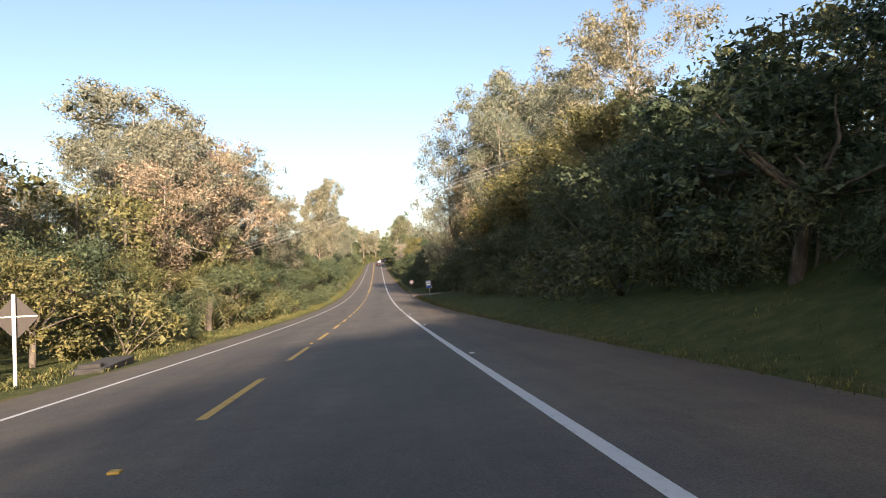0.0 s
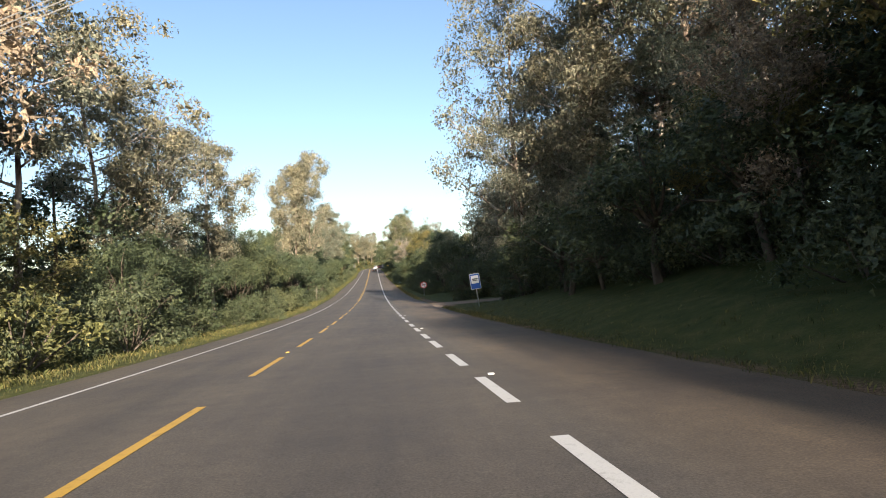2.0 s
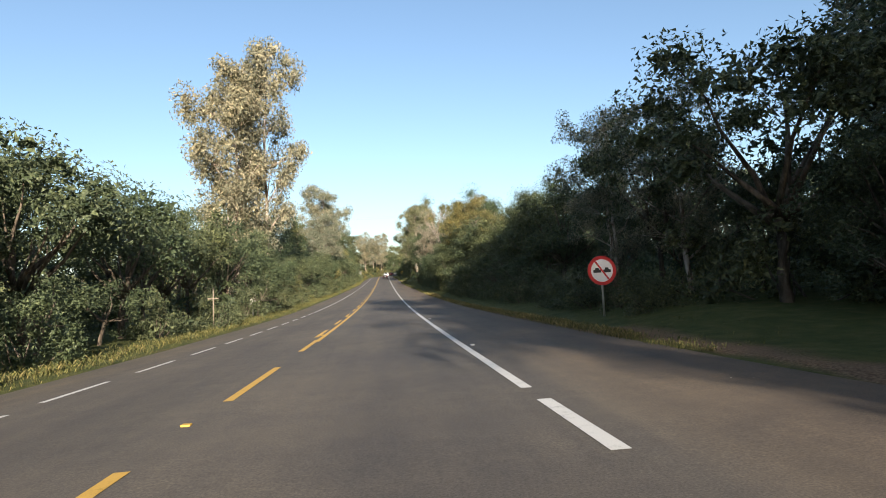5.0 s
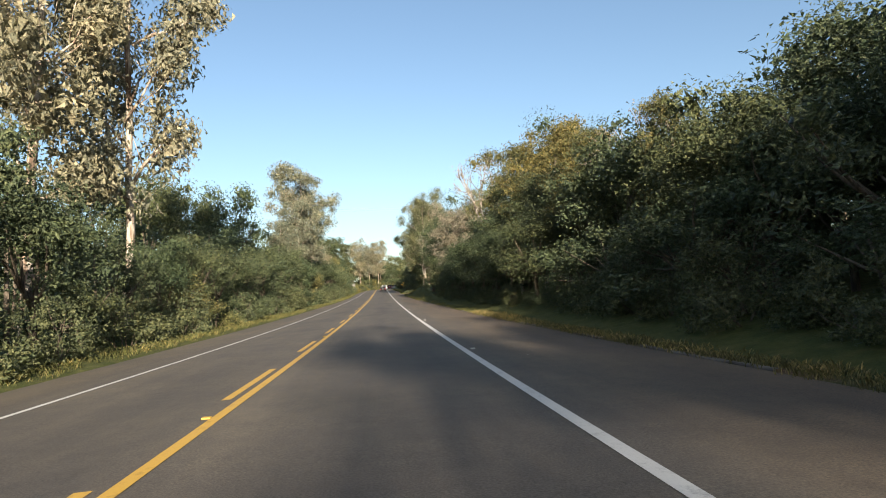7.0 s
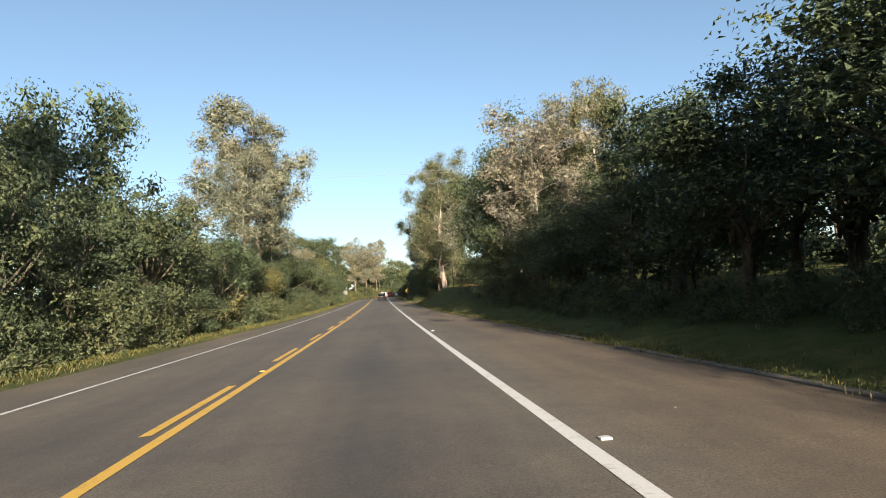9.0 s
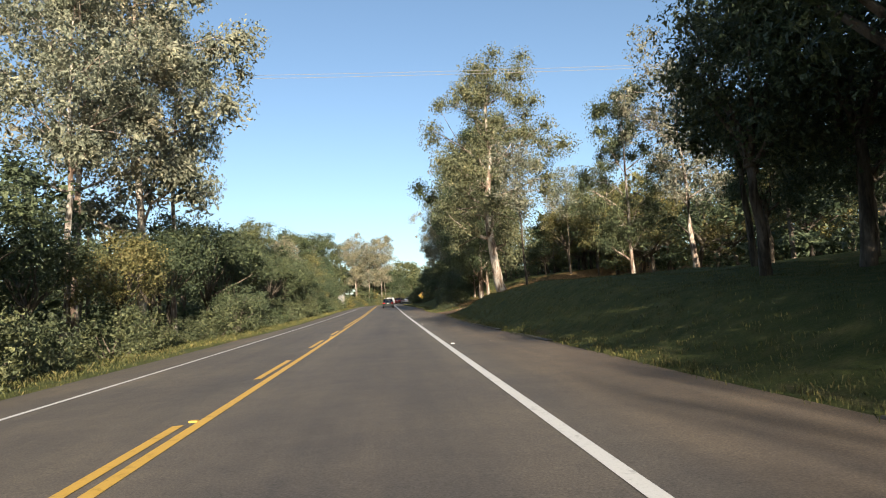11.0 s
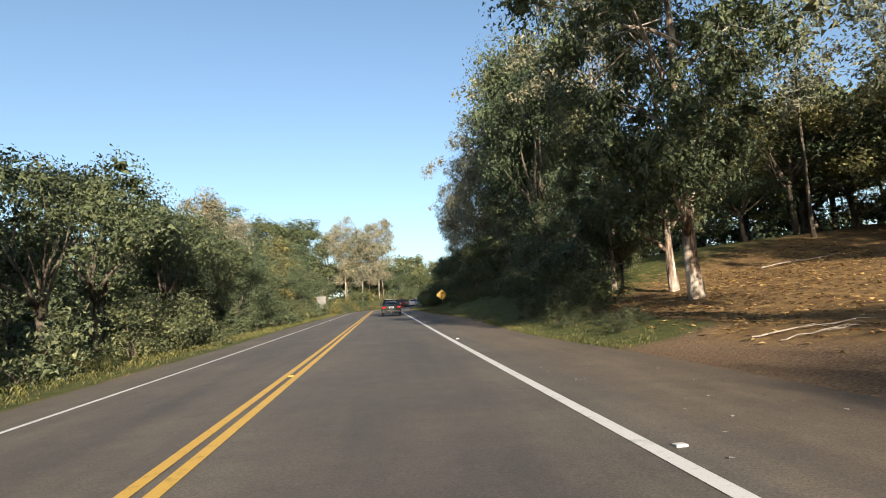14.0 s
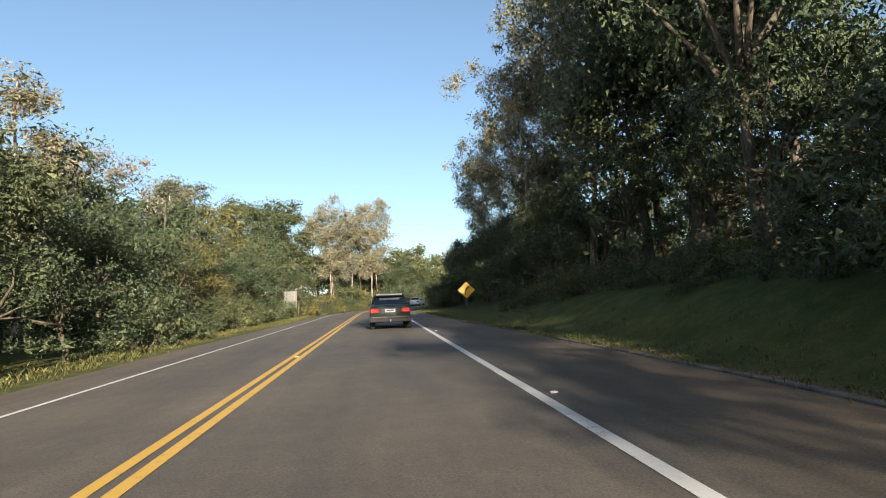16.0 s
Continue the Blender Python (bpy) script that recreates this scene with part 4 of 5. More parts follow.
# unseen tall trees added behind the start to shade the road and hill
for i in range(6):
    pick(KIT_TALL, 12.0 + R.uniform(-0.6, 0.6), -71 + i * 4.8, R.uniform(15.5, 17), 18.0, 1.15, "tall trees at the wood's edge")
    pick(KIT_TALL, 9.4 + R.uniform(-0.4, 0.4), -73 + i * 4.8, R.uniform(15, 16.5), 18.0, 1.05, "tall trees at the wood's edge")
    pick(KIT_TALL, 8.4 + R.uniform(-0.3, 0.3), -77 + i * 4.8, R.uniform(15.5, 17), 18.0, 1.0, "tall trees at the wood's edge")
    pick(KIT_TALL, 18.0 + R.uniform(-0.8, 0.8), -73 + i * 5.0, R.uniform(16, 18), 18.0, 1.05, "tall trees at the wood's edge")
# more added trees out of view, which keep the lower hill in shade
for i in range(3):
    pick(KIT_TALL, 15.6 + R.uniform(-0.6, 0.6), -9 + i * 5.5, R.uniform(13.5, 15), 18.0, 1.1, "tall trees at the wood's edge")
    pick(KIT_TALL, 21.0 + R.uniform(-0.6, 0.6), -8 + i * 5.5, R.uniform(13.5, 15), 18.0, 1.15, "tall trees at the wood's edge")
for i in range(30):
    pick(KIT_HILL[:1], 10.6 + R.uniform(-0.5, 3.2), 7 + i * 2.0, R.uniform(3.2, 6.0), 7.0, 1.15, "undergrowth on the hill")
# undergrowth up the hill, mostly in the gold leaf colour that imitates sunlight
for i in range(16):
    pick(KIT_HILL[1:] if R.random() < 0.75 else KIT_HILL[:1], 14 + R.uniform(0, 9), 20 + i * 2.5, R.uniform(4, 6.5), 7.0, 1.2, "undergrowth on the hill")
for i in range(24):
    pick(KIT_HILL[:1], 11.6 + i * 0.75 + R.uniform(-0.6, 0.6), 99.3 + i * 0.45 + R.uniform(-1, 1), R.uniform(4, 6.5), 7.0, 1.1, "undergrowth by the driveway")
    pick(KIT_BUSH, 10.4 + i * 0.75 + R.uniform(-0.5, 0.5), 97.2 + i * 0.4 + R.uniform(-0.5, 0.5), R.uniform(1.0, 1.9), 3.0, 1.1, "bushes by the driveway")
for i in range(10):
    pick(KIT_HILL[:1], 26 + R.uniform(0, 9), 96 + i * 2.6, R.uniform(5, 8), 7.0, 1.2, "undergrowth by the driveway")
for i in range(10):
    pick(KIT_HILL[:1], 11.5 + i * 1.8 + R.uniform(-1, 1), 110 + i * 1.1 + R.uniform(-2, 2), R.uniform(2.5, 4.5), 7.0, 1.2, "undergrowth on the hill")
for i in range(10):
    pick(KIT_HILL[:1], 14.5 + R.uniform(0, 4), 60 + i * 2.0, R.uniform(2.5, 4.5), 7.0, 1.2, "undergrowth on the hill")
for i in range(16):
    x, y = along(298 + i * 3.2, curve_of(298 + i * 3.2, RIGHT_EDGE) + R.uniform(4.2, 5.8))
    pick(KIT_HILL[:1], x, y, R.uniform(3.2, 4.8), 7.0, 1.2, "shrubs on the bank")
for i in range(14):
    x, y = along(341 + i * 2.6, R.uniform(-7.6, -6.2))
    pick(KIT_GBUSH if i % 4 == 0 else KIT_BUSH, x, y, R.uniform(1.4, 2.6), 3.0, 1.2, "roadside bushes")
# shrubs that hide the stems by the bus stop
for x, y, h in ((10.4, 71.5, 3.4), (11.6, 74.0, 4.6), (10.8, 78.8, 3.6), (12.6, 77.0, 5.0), (11.8, 68.5, 4.4), (13.0, 81.0, 5.0)):
    pick(KIT_HILL[:1], x, y, h, 7.0, 1.15, "undergrowth by the bus stop")
# dark growth that closes the foot of the wood
for i in range(24):
    pick(KIT_HILL[:1], curve_of(132 + i * 3.3, RIGHT_EDGE) + R.uniform(4.6, 6.6), 132 + i * 3.3, R.uniform(4.2, 5.8), 7.0, 1.1, "undergrowth on the bank")
# low shrubs on the last bank
for i in range(10):
    pick(KIT_HILL[:1], 12.5 + R.uniform(0, 2), 282 + i * 4.6, R.uniform(5, 7), 7.0, 0.9, "undergrowth on the bank")
for i in range(22):
    pick(KIT_BUSH, curve_of(270 + i * 1.5, RIGHT_EDGE) + R.uniform(2.2, 4.6), 267 + i * 1.6 + R.uniform(-0.5, 0.5), R.uniform(1.0, 2.0), 3.0, 1.15, "bushes on the bank")
# gold leaf colour stands in for sun on the wood behind the clearing
for i in range(14):
    pick(MID_GOLD if i % 2 else MID_BROAD, 25 + R.uniform(0, 12), 244 + i * 4.4 + R.uniform(-1, 1), R.uniform(10, 13), 9.0, 1.0, "trees in the wood") if i > 5 else pick(MID_GOLD, 37 + R.uniform(0, 6), 244 + i * 4.5, R.uniform(9, 12), 9.0, 1.0, "trees in the wood")
# closing growth behind the clearing, mostly coloured gold as if sunlit, and rough shrubs along its edge
for i in range(18):
    pick(KIT_HILL[:1] if i % 3 == 0 else KIT_HILL[1:], 29 + R.uniform(-2, 4), 240 + i * 4.0, R.uniform(5, 7.5), 7.0, 1.3, "undergrowth behind the clearing")
for i in range(14):
    pick(KIT_BUSH, curve_of(262, RIGHT_EDGE) + R.uniform(1.3, 3.2), 260.5 + i * 0.9, R.uniform(0.4, 0.8), 3.0, 1.3, "low shrubs by the clearing")
for i in range(9):
    pick(KIT_HILL[:1], 20 + R.uniform(-2, 4), 276 + i * 4.5, R.uniform(4, 6), 7.0, 1.2, "undergrowth on the bank")
# thin dark stems behind the last bank
for i in range(9):
    pick(KIT_POLE, 13.0 + R.uniform(0, 15), 270 + R.uniform(0, 34), R.uniform(13, 18), 18.0, 1.0, "thin trees on the bank")

# tall trees that stand out in the eastern wood, and hidden ones added for shade
for x, y, h, kit, own, wide in (
    # first the hilltop trees, whose gold leaf colour carries painted sunlight
    (13.3, 37, 8.8, KIT_GOLD, 9, 1.0), (14.8, 42.5, 9.5, KIT_GOLD, 9, 1.0), (15.8, 32, 9.2, KIT_GOLD, 9, 1.0), (13.0, 47.5, 8.4, KIT_GOLD, 9, 1.0), (18.5, 38, 9.5, KIT_GOLD, 9, 1.0), (12.2, 52, 7.5, KIT_DRY, 14, 1.1), (19, 36, 13, KIT_EUC, 20, 1.0), (17, 45, 13, KIT_EUC, 20, 1.0), (15, 51, 9.5, KIT_TALL, 18, 1.1), (17, 44, 10, KIT_TALL, 18, 1.1), (14.2, 57, 17, KIT_WEEP, 16, 0.9),
    (23, 66, 22, KIT_EUC, 20, 1.0), (26.5, 60, 22, KIT_EUC, 20, 1.0), (20.5, 71, 22, KIT_EUC, 20, 1.0), (18, 61, 20.5, KIT_EUC, 20, 1.0), (18.5, 66, 22, KIT_EUC, 20, 1.0), (12.0, 78.6, 21.5, KIT_WEEP, 16, 1.05), (15.5, 79.5, 20, KIT_FULL, 20, 0.9), (11.6, 75.0, 13, KIT_WEEP, 16, 0.9), (14.5, 71.5, 20, KIT_WEEP, 16, 0.95), (25.5, 83, 19, KIT_FULL, 20, 0.95), (19, 71, 20, KIT_EUC, 20, 1.0), (23.5, 74.5, 18, KIT_TALL, 18, 1.0), (14.0, 69, 13, KIT_SLIM, 20, 1.3),
    (25.0, 101.5, 16, KIT_EUC, 20, 1.0), (24.5, 99.5, 17, KIT_GIANT, 26, 1.1), (16.9, 111.5, 15, KIT_SLIM, 20, 1.15), (19.3, 98.6, 6.0, KIT_DBUSH, 3, 0.7), (21.0, 99.4, 5.0, KIT_DBUSH, 3, 0.75), (22.3, 97.6, 9, KIT_POLE, 18, 0.8),
    (17.5, 112.5, 12, KIT_SLIM, 20, 1.2), (22.3, 116, 15, KIT_EUC, 20, 1.0), (28, 112, 13, KIT_EUC, 20, 1.0), (17.5, 109, 13, KIT_SLIM, 20, 1.6), (20, 113, 15, KIT_FULL, 20, 0.9), (24.5, 111, 17, KIT_FULL, 20, 0.9), (29, 109, 19, KIT_FULL, 20, 0.9), (26, 101, 19, KIT_FULL, 20, 0.9), (31, 105, 19, KIT_EUC, 20, 1.0), (12.5, 112, 8.5, KIT_BROAD, 9, 1.0), (18, 111, 9, KIT_BROAD, 9, 1.1),
    (12.9, 112.5, 3.2, KIT_BUSH, 3, 1.0), (12.6, 116, 3.0, KIT_BUSH, 3, 1.0), (13, 120, 8.5, KIT_BROAD, 9, 0.9), (13.4, 134, 7.5, KIT_BROAD, 9, 1.0), (13.5, 126, 8.5, KIT_EUC, 20, 1.2), (12.5, 117, 8, KIT_WEEP, 16, 1.0), (12, 122, 8, KIT_WEEP, 16, 1.0),
    (16.4, 144, 9.5, KIT_TALL, 18, 1.1), (16.2, 150, 9.5, KIT_TALL, 18, 1.1), (13.0, 140, 8, KIT_TALL, 18, 1.1), (13.6, 146, 7.2, KIT_TALL, 18, 1.2), (12.8, 150.5, 6.8, KIT_TALL, 18, 1.3), (13.6, 155, 7.8, KIT_OLIVE, 15, 1.0), (12.6, 160, 9, KIT_BARE, 10, 1.0), (10.9, 179.5, 12, KIT_BARE, 10, 0.9), (12.4, 180.5, 6.0, KIT_BROAD, 9, 1.0), (12.4, 186, 6.5, KIT_BROAD, 9, 1.0), (12.7, 152, 7.4, KIT_BROAD, 9, 1.0), (12.6, 157.5, 7.6, KIT_BROAD, 9, 1.0), (9.7, 163.5, 6.0, KIT_TALL, 18, 1.4), (9.5, 168.5, 5.8, KIT_TALL, 18, 1.3), (9.7, 173.5, 6.0, KIT_TALL, 18, 1.4), (9.7, 178.8, 6.2, KIT_TALL, 18, 1.4), (9.6, 184, 6.0, KIT_TALL, 18, 1.4), (9.7, 189.5, 5.4, KIT_TALL, 18, 1.4), (9.8, 195, 5.0, KIT_TALL, 18, 1.4), (9.8, 200, 4.8, KIT_TALL, 18, 1.4), (12.4, 168.5, 9.3, KIT_TALL, 18, 1.0), (12.6, 174.5, 11.5, KIT_TALL, 18, 1.0), (12.8, 164.5, 8.7, KIT_OLIVE, 15, 1.0), (12.6, 171.5, 11.2, KIT_OLIVE, 15, 0.95), (12.4, 177.5, 12, KIT_OLIVE, 15, 0.95), (15.5, 175, 14, KIT_TALL, 18, 0.9), (14.5, 160.5, 7.8, KIT_TALL, 18, 1.2), (15.2, 166.5, 10, KIT_TALL, 18, 1.1), (16.5, 154.5, 8.0, KIT_TALL, 18, 1.2),
    (10.9, 203.5, 9.6, KIT_DRY, 14, 1.15), (12.4, 208, 10, KIT_DRY, 14, 1.1), (10.2, 208.5, 9.6, KIT_TALL, 18, 1.1), (13.6, 205, 9.2, KIT_TALL, 18, 1.0), (15, 205.5, 12, KIT_OLIVE, 15, 0.9), (13.4, 194.4, 9, KIT_BROAD, 9, 0.9), (16, 212, 13, KIT_EUC, 20, 1.0),
    # dense trees added mostly out of view to throw shade over the grassy bank
    (10.4, 214.5, 12.5, KIT_TALL, 18, 0.85), (11.6, 221, 10.5, KIT_TALL, 18, 0.8), (12.4, 213, 14, KIT_TALL, 18, 0.9), (13.2, 219.5, 12.5, KIT_TALL, 18, 0.8), (14.0, 225.0, 12, KIT_TALL, 18, 0.65), (18.2, 230.0, 8, KIT_TALL, 18, 0.9), (15, 211, 13, KIT_TALL, 18, 0.9), (19, 214, 12, KIT_TALL, 18, 0.95), (15.8, 217.5, 11, KIT_TALL, 18, 0.9), (23, 220, 9, KIT_TALL, 18, 0.9), (17, 223.5, 9, KIT_TALL, 18, 0.9), (21.5, 226.5, 8, KIT_TALL, 18, 0.9),
    (11.4, 264.0, 17, KIT_SHADE, 16, 0.95), (12.9, 267.9, 15, KIT_SHADE, 16, 0.8), (11.8, 271.2, 9, KIT_SHADE, 16, 0.8), (11.1, 243.8, 10.5, KIT_POLE, 18, 1.1), 
    (24.0, 246.2, 16.5, KIT_EUC, 20, 1.0), (22, 252, 15.5, KIT_SHADE, 16, 0.8), (30, 262, 10, KIT_GOLD, 9, 1.0), (27.5, 269, 10.5, KIT_GOLD, 9, 1.0), (24.5, 276, 9, KIT_GOLD, 9, 1.0), (29, 281, 10.5, KIT_GOLD, 9, 1.0),
    (16.3, 281.3, 19, KIT_EUC, 20, 1.0), (13.2, 275, 3.5, KIT_BUSH, 3, 0.9), (13.6, 288, 20, KIT_TALL, 18, 0.7), (15.2, 294, 27, KIT_TALL, 18, 0.75), (14.6, 297.5, 15, KIT_TALL, 18, 1.0), (16.8, 290, 14, KIT_TALL, 18, 0.9), (15.2, 308, 25, KIT_SLIM, 20, 1.3),
    (13.6, 302, 19, KIT_EUC, 20, 0.8), (12.6, 309, 17, KIT_EUC, 20, 0.75), (13.5, 318, 16, KIT_EUC, 20, 0.8), (14, 312, 17, KIT_EUC, 20, 0.9), (12.5, 326, 16, KIT_EUC, 20, 0.8), (14, 334, 15, KIT_EUC, 20, 0.9), (22, 345, 15, KIT_EUC, 20, 0.9)):
    pick(kit, x, y, h, own, wide)

# low growth at the feet of the edge trees
row(162, 203, edge_plus(2.4), 0.3, (1.7, 2.4), lambda s, x, y: pick(KIT_BUSH, x, y, R.uniform(0.9, 1.5), 3.0, 1.1, "bushes on the bank"))
stand(KIT_LEAN[0], 11.35, 251.7, 0, 0.95, 0.95, 0.3)
for ob in KITS:
    for o in (*ob.children_recursive, ob):
        bpy.data.objects.remove(o, do_unlink=True)

# grass along both verges
rng = np.random.default_rng(3)
spots = []
for _ in range(7000):
    s = rng.uniform(2, 335)
    d = curve_of(s, LEFT_EDGE) - abs(rng.normal()) * 0.9 - rng.uniform(0.0, 1.4)
    x, y = along(s, d)
    spots.append((x, y, land(x, y), rng.uniform(0.5, 1.0) + 0.5 * (d < -5.4)))
tufts("verge_grass", spots, rng, GRASS_BLADE, "short yellow-green grass along the road edge", 0.13, 7)
spots = []
for _ in range(9500):
    s = rng.uniform(2, 335)
    if 84 < s < 107 or 112 < s < 158 or 250 < s < 258:
        continue
    d = curve_of(s, RIGHT_EDGE) - 0.03 + abs(rng.normal()) * rng.choice((0.3, 1.3))
    x, y = along(s, d)
    spots.append((x, y, land(x, y), rng.uniform(0.6, 1.3)))
for _ in range(5200):
    s = rng.uniform(212, 250.5)
    d = curve_of(s, RIGHT_EDGE) + rng.uniform(0.2, 9)
    x, y = along(s, d)
    spots.append((x, y, land(x, y), rng.uniform(0.4, 0.8)))
tufts("bank_grass", spots, rng, GRASS_BLADE, "rough grass at the foot of the wooded bank", 0.062, 8)
spots = []
for _ in range(330):
    s = rng.uniform(158.0, 166.5)
    d = curve_of(s, RIGHT_EDGE) - 0.02 + abs(rng.normal()) * 0.28
    x, y = along(s, d)
    spots.append((x, y, land(x, y), rng.uniform(0.5, 1.3)))
tufts("tall_grass", spots, rng, DRY_BLADE, "tall yellow-green grass leaning over the shoulder", 0.15, 6)
spots = []
for k in range(4200):
    s = rng.uniform(60, 83) if k < 500 else rng.uniform(110, 158)
    d = curve_of(s, RIGHT_EDGE) + (abs(rng.normal()) * 0.16 if k % 3 == 0 else rng.uniform(0.02, 0.55))
    x, y = along(s, d)
    spots.append((x, y, land(x, y), rng.uniform(0.4, 1.3)))
tufts("dry_grass", spots, rng, DRY_BLADE, "thin dry grass along the edge of the shoulder", 0.10, 5)


# ---------- road signs ----------
def ngon(bm, pts, y0, y1):
    """A flat plate with thickness from y0 to y1 out of an outline in x, z."""
    a = [bm.verts.new((x, y0, z)) for x, z in pts]
    b = [bm.verts.new((x, y1, z)) for x, z in pts]
    bm.faces.new(a)
    bm.faces.new(b[::-1])
    n = len(pts)
    for i in range(n):
        bm.faces.new((a[i], b[i], b[(i + 1) % n], a[(i + 1) % n]))
    bmesh.ops.recalc_face_normals(bm, faces=bm.faces)


def rounded(w, h, r, cz=0.0, n=5):
    out = []
    for sx, sz, a0 in ((1, 1, 0), (-1, 1, 90), (-1, -1, 180), (1, -1, 270)):
        for k in range(n):
            a = radians(a0 + 90 * k / (n - 1))
            out.append((sx * (w / 2 - r) + math.cos(a) * r, cz + sz * (h / 2 - r) + math.sin(a) * r))
    return out


def diamond(half, cz, r=0.05, n=4):
    pts = rounded(half * math.sqrt(2), half * math.sqrt(2), r, 0, n)
    c = math.sqrt(0.5)
    return [(x * c - z * c, cz + x * c + z * c) for x, z in pts]


def circle(r, cz, n=28, cx=0.0):
    return [(cx + math.cos(k / n * math.tau) * r, cz + math.sin(k / n * math.tau) * r) for k in range(n)]


def plate(name, pts, y0, y1, mat, parent, label=""):
    bm = bmesh.new()
    ngon(bm, pts, y0, y1)
    return part(name, bm, mat, parent, label)


def post(parent, height, r, mat, y=0.05, label="", foot=-0.4):
    bm = bmesh.new()
    add_tube(bm, [(0, y, foot), (0, y, height * 0.5), (0, y, height)], [r, r, r], 8)
    return part("post", bm, mat, parent, label, True)


def sign_root(name, x, y, turn=0.0, lean=0.0):
    return empty(name, pose(x, y, land(x, y), 0, lean, turn))


# diamond warning sign seen from behind, with a pale cross batten
sg = sign_root("warning_sign", -5.3, 12.9, 180)
plate("sign_plate", diamond(0.45, 1.42), -0.01, 0.0, SIGN_BROWN, sg, "bare brown back of the plate")
bm = bmesh.new()
add_box(bm, (0.86, 0.03, 0.022), (0, 0.016, 1.44))
part("batten", bm, WHITE_POST, sg)
post(sg, 1.9, 0.035, WHITE_POST, 0.055, "white-painted post")
tagged(sg, "diamond sign seen from its brown back on a white post", "road sign")

# rectangular sign seen from behind
sg = sign_root("road_sign", -7.9, 142.6, 180)
plate("sign_plate", rounded(0.46, 0.72, 0.03, 1.24), -0.012, 0.0, SIGN_BACK_PALE, sg, "pale bare back of the plate")
post(sg, 1.62, 0.03, GALV, 0.035)
tagged(sg, "small upright rectangular sign seen from its pale back", "road sign")

# plain pole with a cross arm in the verge
pl = empty("marker_pole", pose(-6.6, 128.0, land(-6.6, 128.0)))
bm = bmesh.new()
add_tube(bm, [(0, 0, -0.3), (0, 0, 1.0), (0.02, 0, 2.1)], [0.035, 0.033, 0.03], 7)
part("pole", bm, WOOD_POST, pl, "", True)
bm = bmesh.new()
add_box(bm, (0.55, 0.05, 0.06), (0, -0.05, 1.55), bevel=0.008)
part("cross_arm", bm, WOOD_POST, pl)
tagged(pl, "thin weathered wooden pole with a short cross arm", "pole")

# large sign seen from behind before the bend
sg = sign_root("large_road_sign", -8.0, 338.0, 176)
plate("sign_plate", rounded(1.45, 1.85, 0.05, 2.0), -0.012, 0.0, SIGN_BACK, sg, "dull grey back of the plate")
for dx in (-0.5, 0.5):
    bm = bmesh.new()
    add_box(bm, (0.07, 0.07, 3.2), (dx, 0.04, 1.3), bevel=0.008)
    part("post", bm, WOOD_POST, sg)
for dz in (1.5, 2.5):
    bm = bmesh.new()
    add_box(bm, (1.3, 0.03, 0.06), (0, 0.018, dz))
    part("batten", bm, WOOD_POST, sg)
tagged(sg, "large upright sign seen from its dull grey back", "road sign")

# bus stop sign: blue panel with a white field and a dark bus shape
sg = sign_root("bus_stop_sign", 8.6, 75.5, 0, -7)
cz = -1.32 - land(8.6, 75.5)
plate("sign_plate", rounded(0.65, 0.97, 0.05, cz), 0.0, 0.014, SIGN_WHITE, sg, "white-edged panel")
plate("blue_field", rounded(0.60, 0.92, 0.04, cz), -0.005, -0.001, SIGN_BLUE, sg, "blue field")
plate("white_field", rounded(0.47, 0.50, 0.02, cz + 0.12), -0.010, -0.006, SIGN_WHITE, sg, "white field")
for dz, w, h in ((0.15, 0.36, 0.065), (0.06, 0.33, 0.045)):
    plate("bus_symbol", rounded(w, h, 0.02, cz + dz), -0.015, -0.011, SIGN_BLACK, sg, "dark bus outline")
post(sg, cz + 0.5, 0.035, GALV, 0.055)
tagged(sg, "blue and white bus stop sign on a thin post", "road sign")

# round sign: no overtaking
sg = sign_root("no_overtaking_sign", 8.45, 114.7)
cz = -2.02 - land(8.45, 114.7)
plate("sign_plate", circle(0.44, cz), 0.0, 0.012, SIGN_RED, sg, "red rim")
plate("white_field", circle(0.34, cz), -0.005, -0.001, SIGN_WHITE, sg)
for dx in (-0.15, 0.15):
    bm = bmesh.new()
    ngon(bm, [(dx - 0.12, cz - 0.06), (dx + 0.12, cz - 0.06), (dx + 0.12, cz + 0.02), (dx + 0.07, cz + 0.03), (dx + 0.045, cz + 0.085), (dx - 0.045, cz + 0.085), (dx - 0.07, cz + 0.03), (dx - 0.12, cz + 0.02)], -0.009, -0.006)
    part("car_symbol", bm, SIGN_BLACK, sg)
c = math.sqrt(0.5)
plate("slash", [(-0.28 * c - 0.035, cz + 0.28 * c + 0.08), (-0.28 * c + 0.03, cz + 0.28 * c + 0.08), (0.28 * c + 0.035, cz - 0.28 * c - 0.08), (0.28 * c - 0.03, cz - 0.28 * c - 0.08)], -0.013, -0.010, SIGN_RED, sg, "red slash")
post(sg, cz + 0.3, 0.035, GALV, 0.05)
tagged(sg, "round white no-overtaking sign with red rim and slash", "road sign")

# yellow diamond: bend to the right
sg = sign_root("bend_sign", 8.72, 316.7)
cz = 4.58 - land(8.72, 316.7)
plate("sign_plate", diamond(0.71, cz), 0.0, 0.014, SIGN_BLACK, sg, "thin black border")
plate("yellow_field", diamond(0.67, cz), -0.005, -0.001, SIGN_YELLOW, sg, "yellow field")
bm = bmesh.new()
mid = [(-0.10, -0.36), (-0.10, -0.14), (-0.07, -0.02), (-0.01, 0.08), (0.08, 0.16)]
wd = 0.045
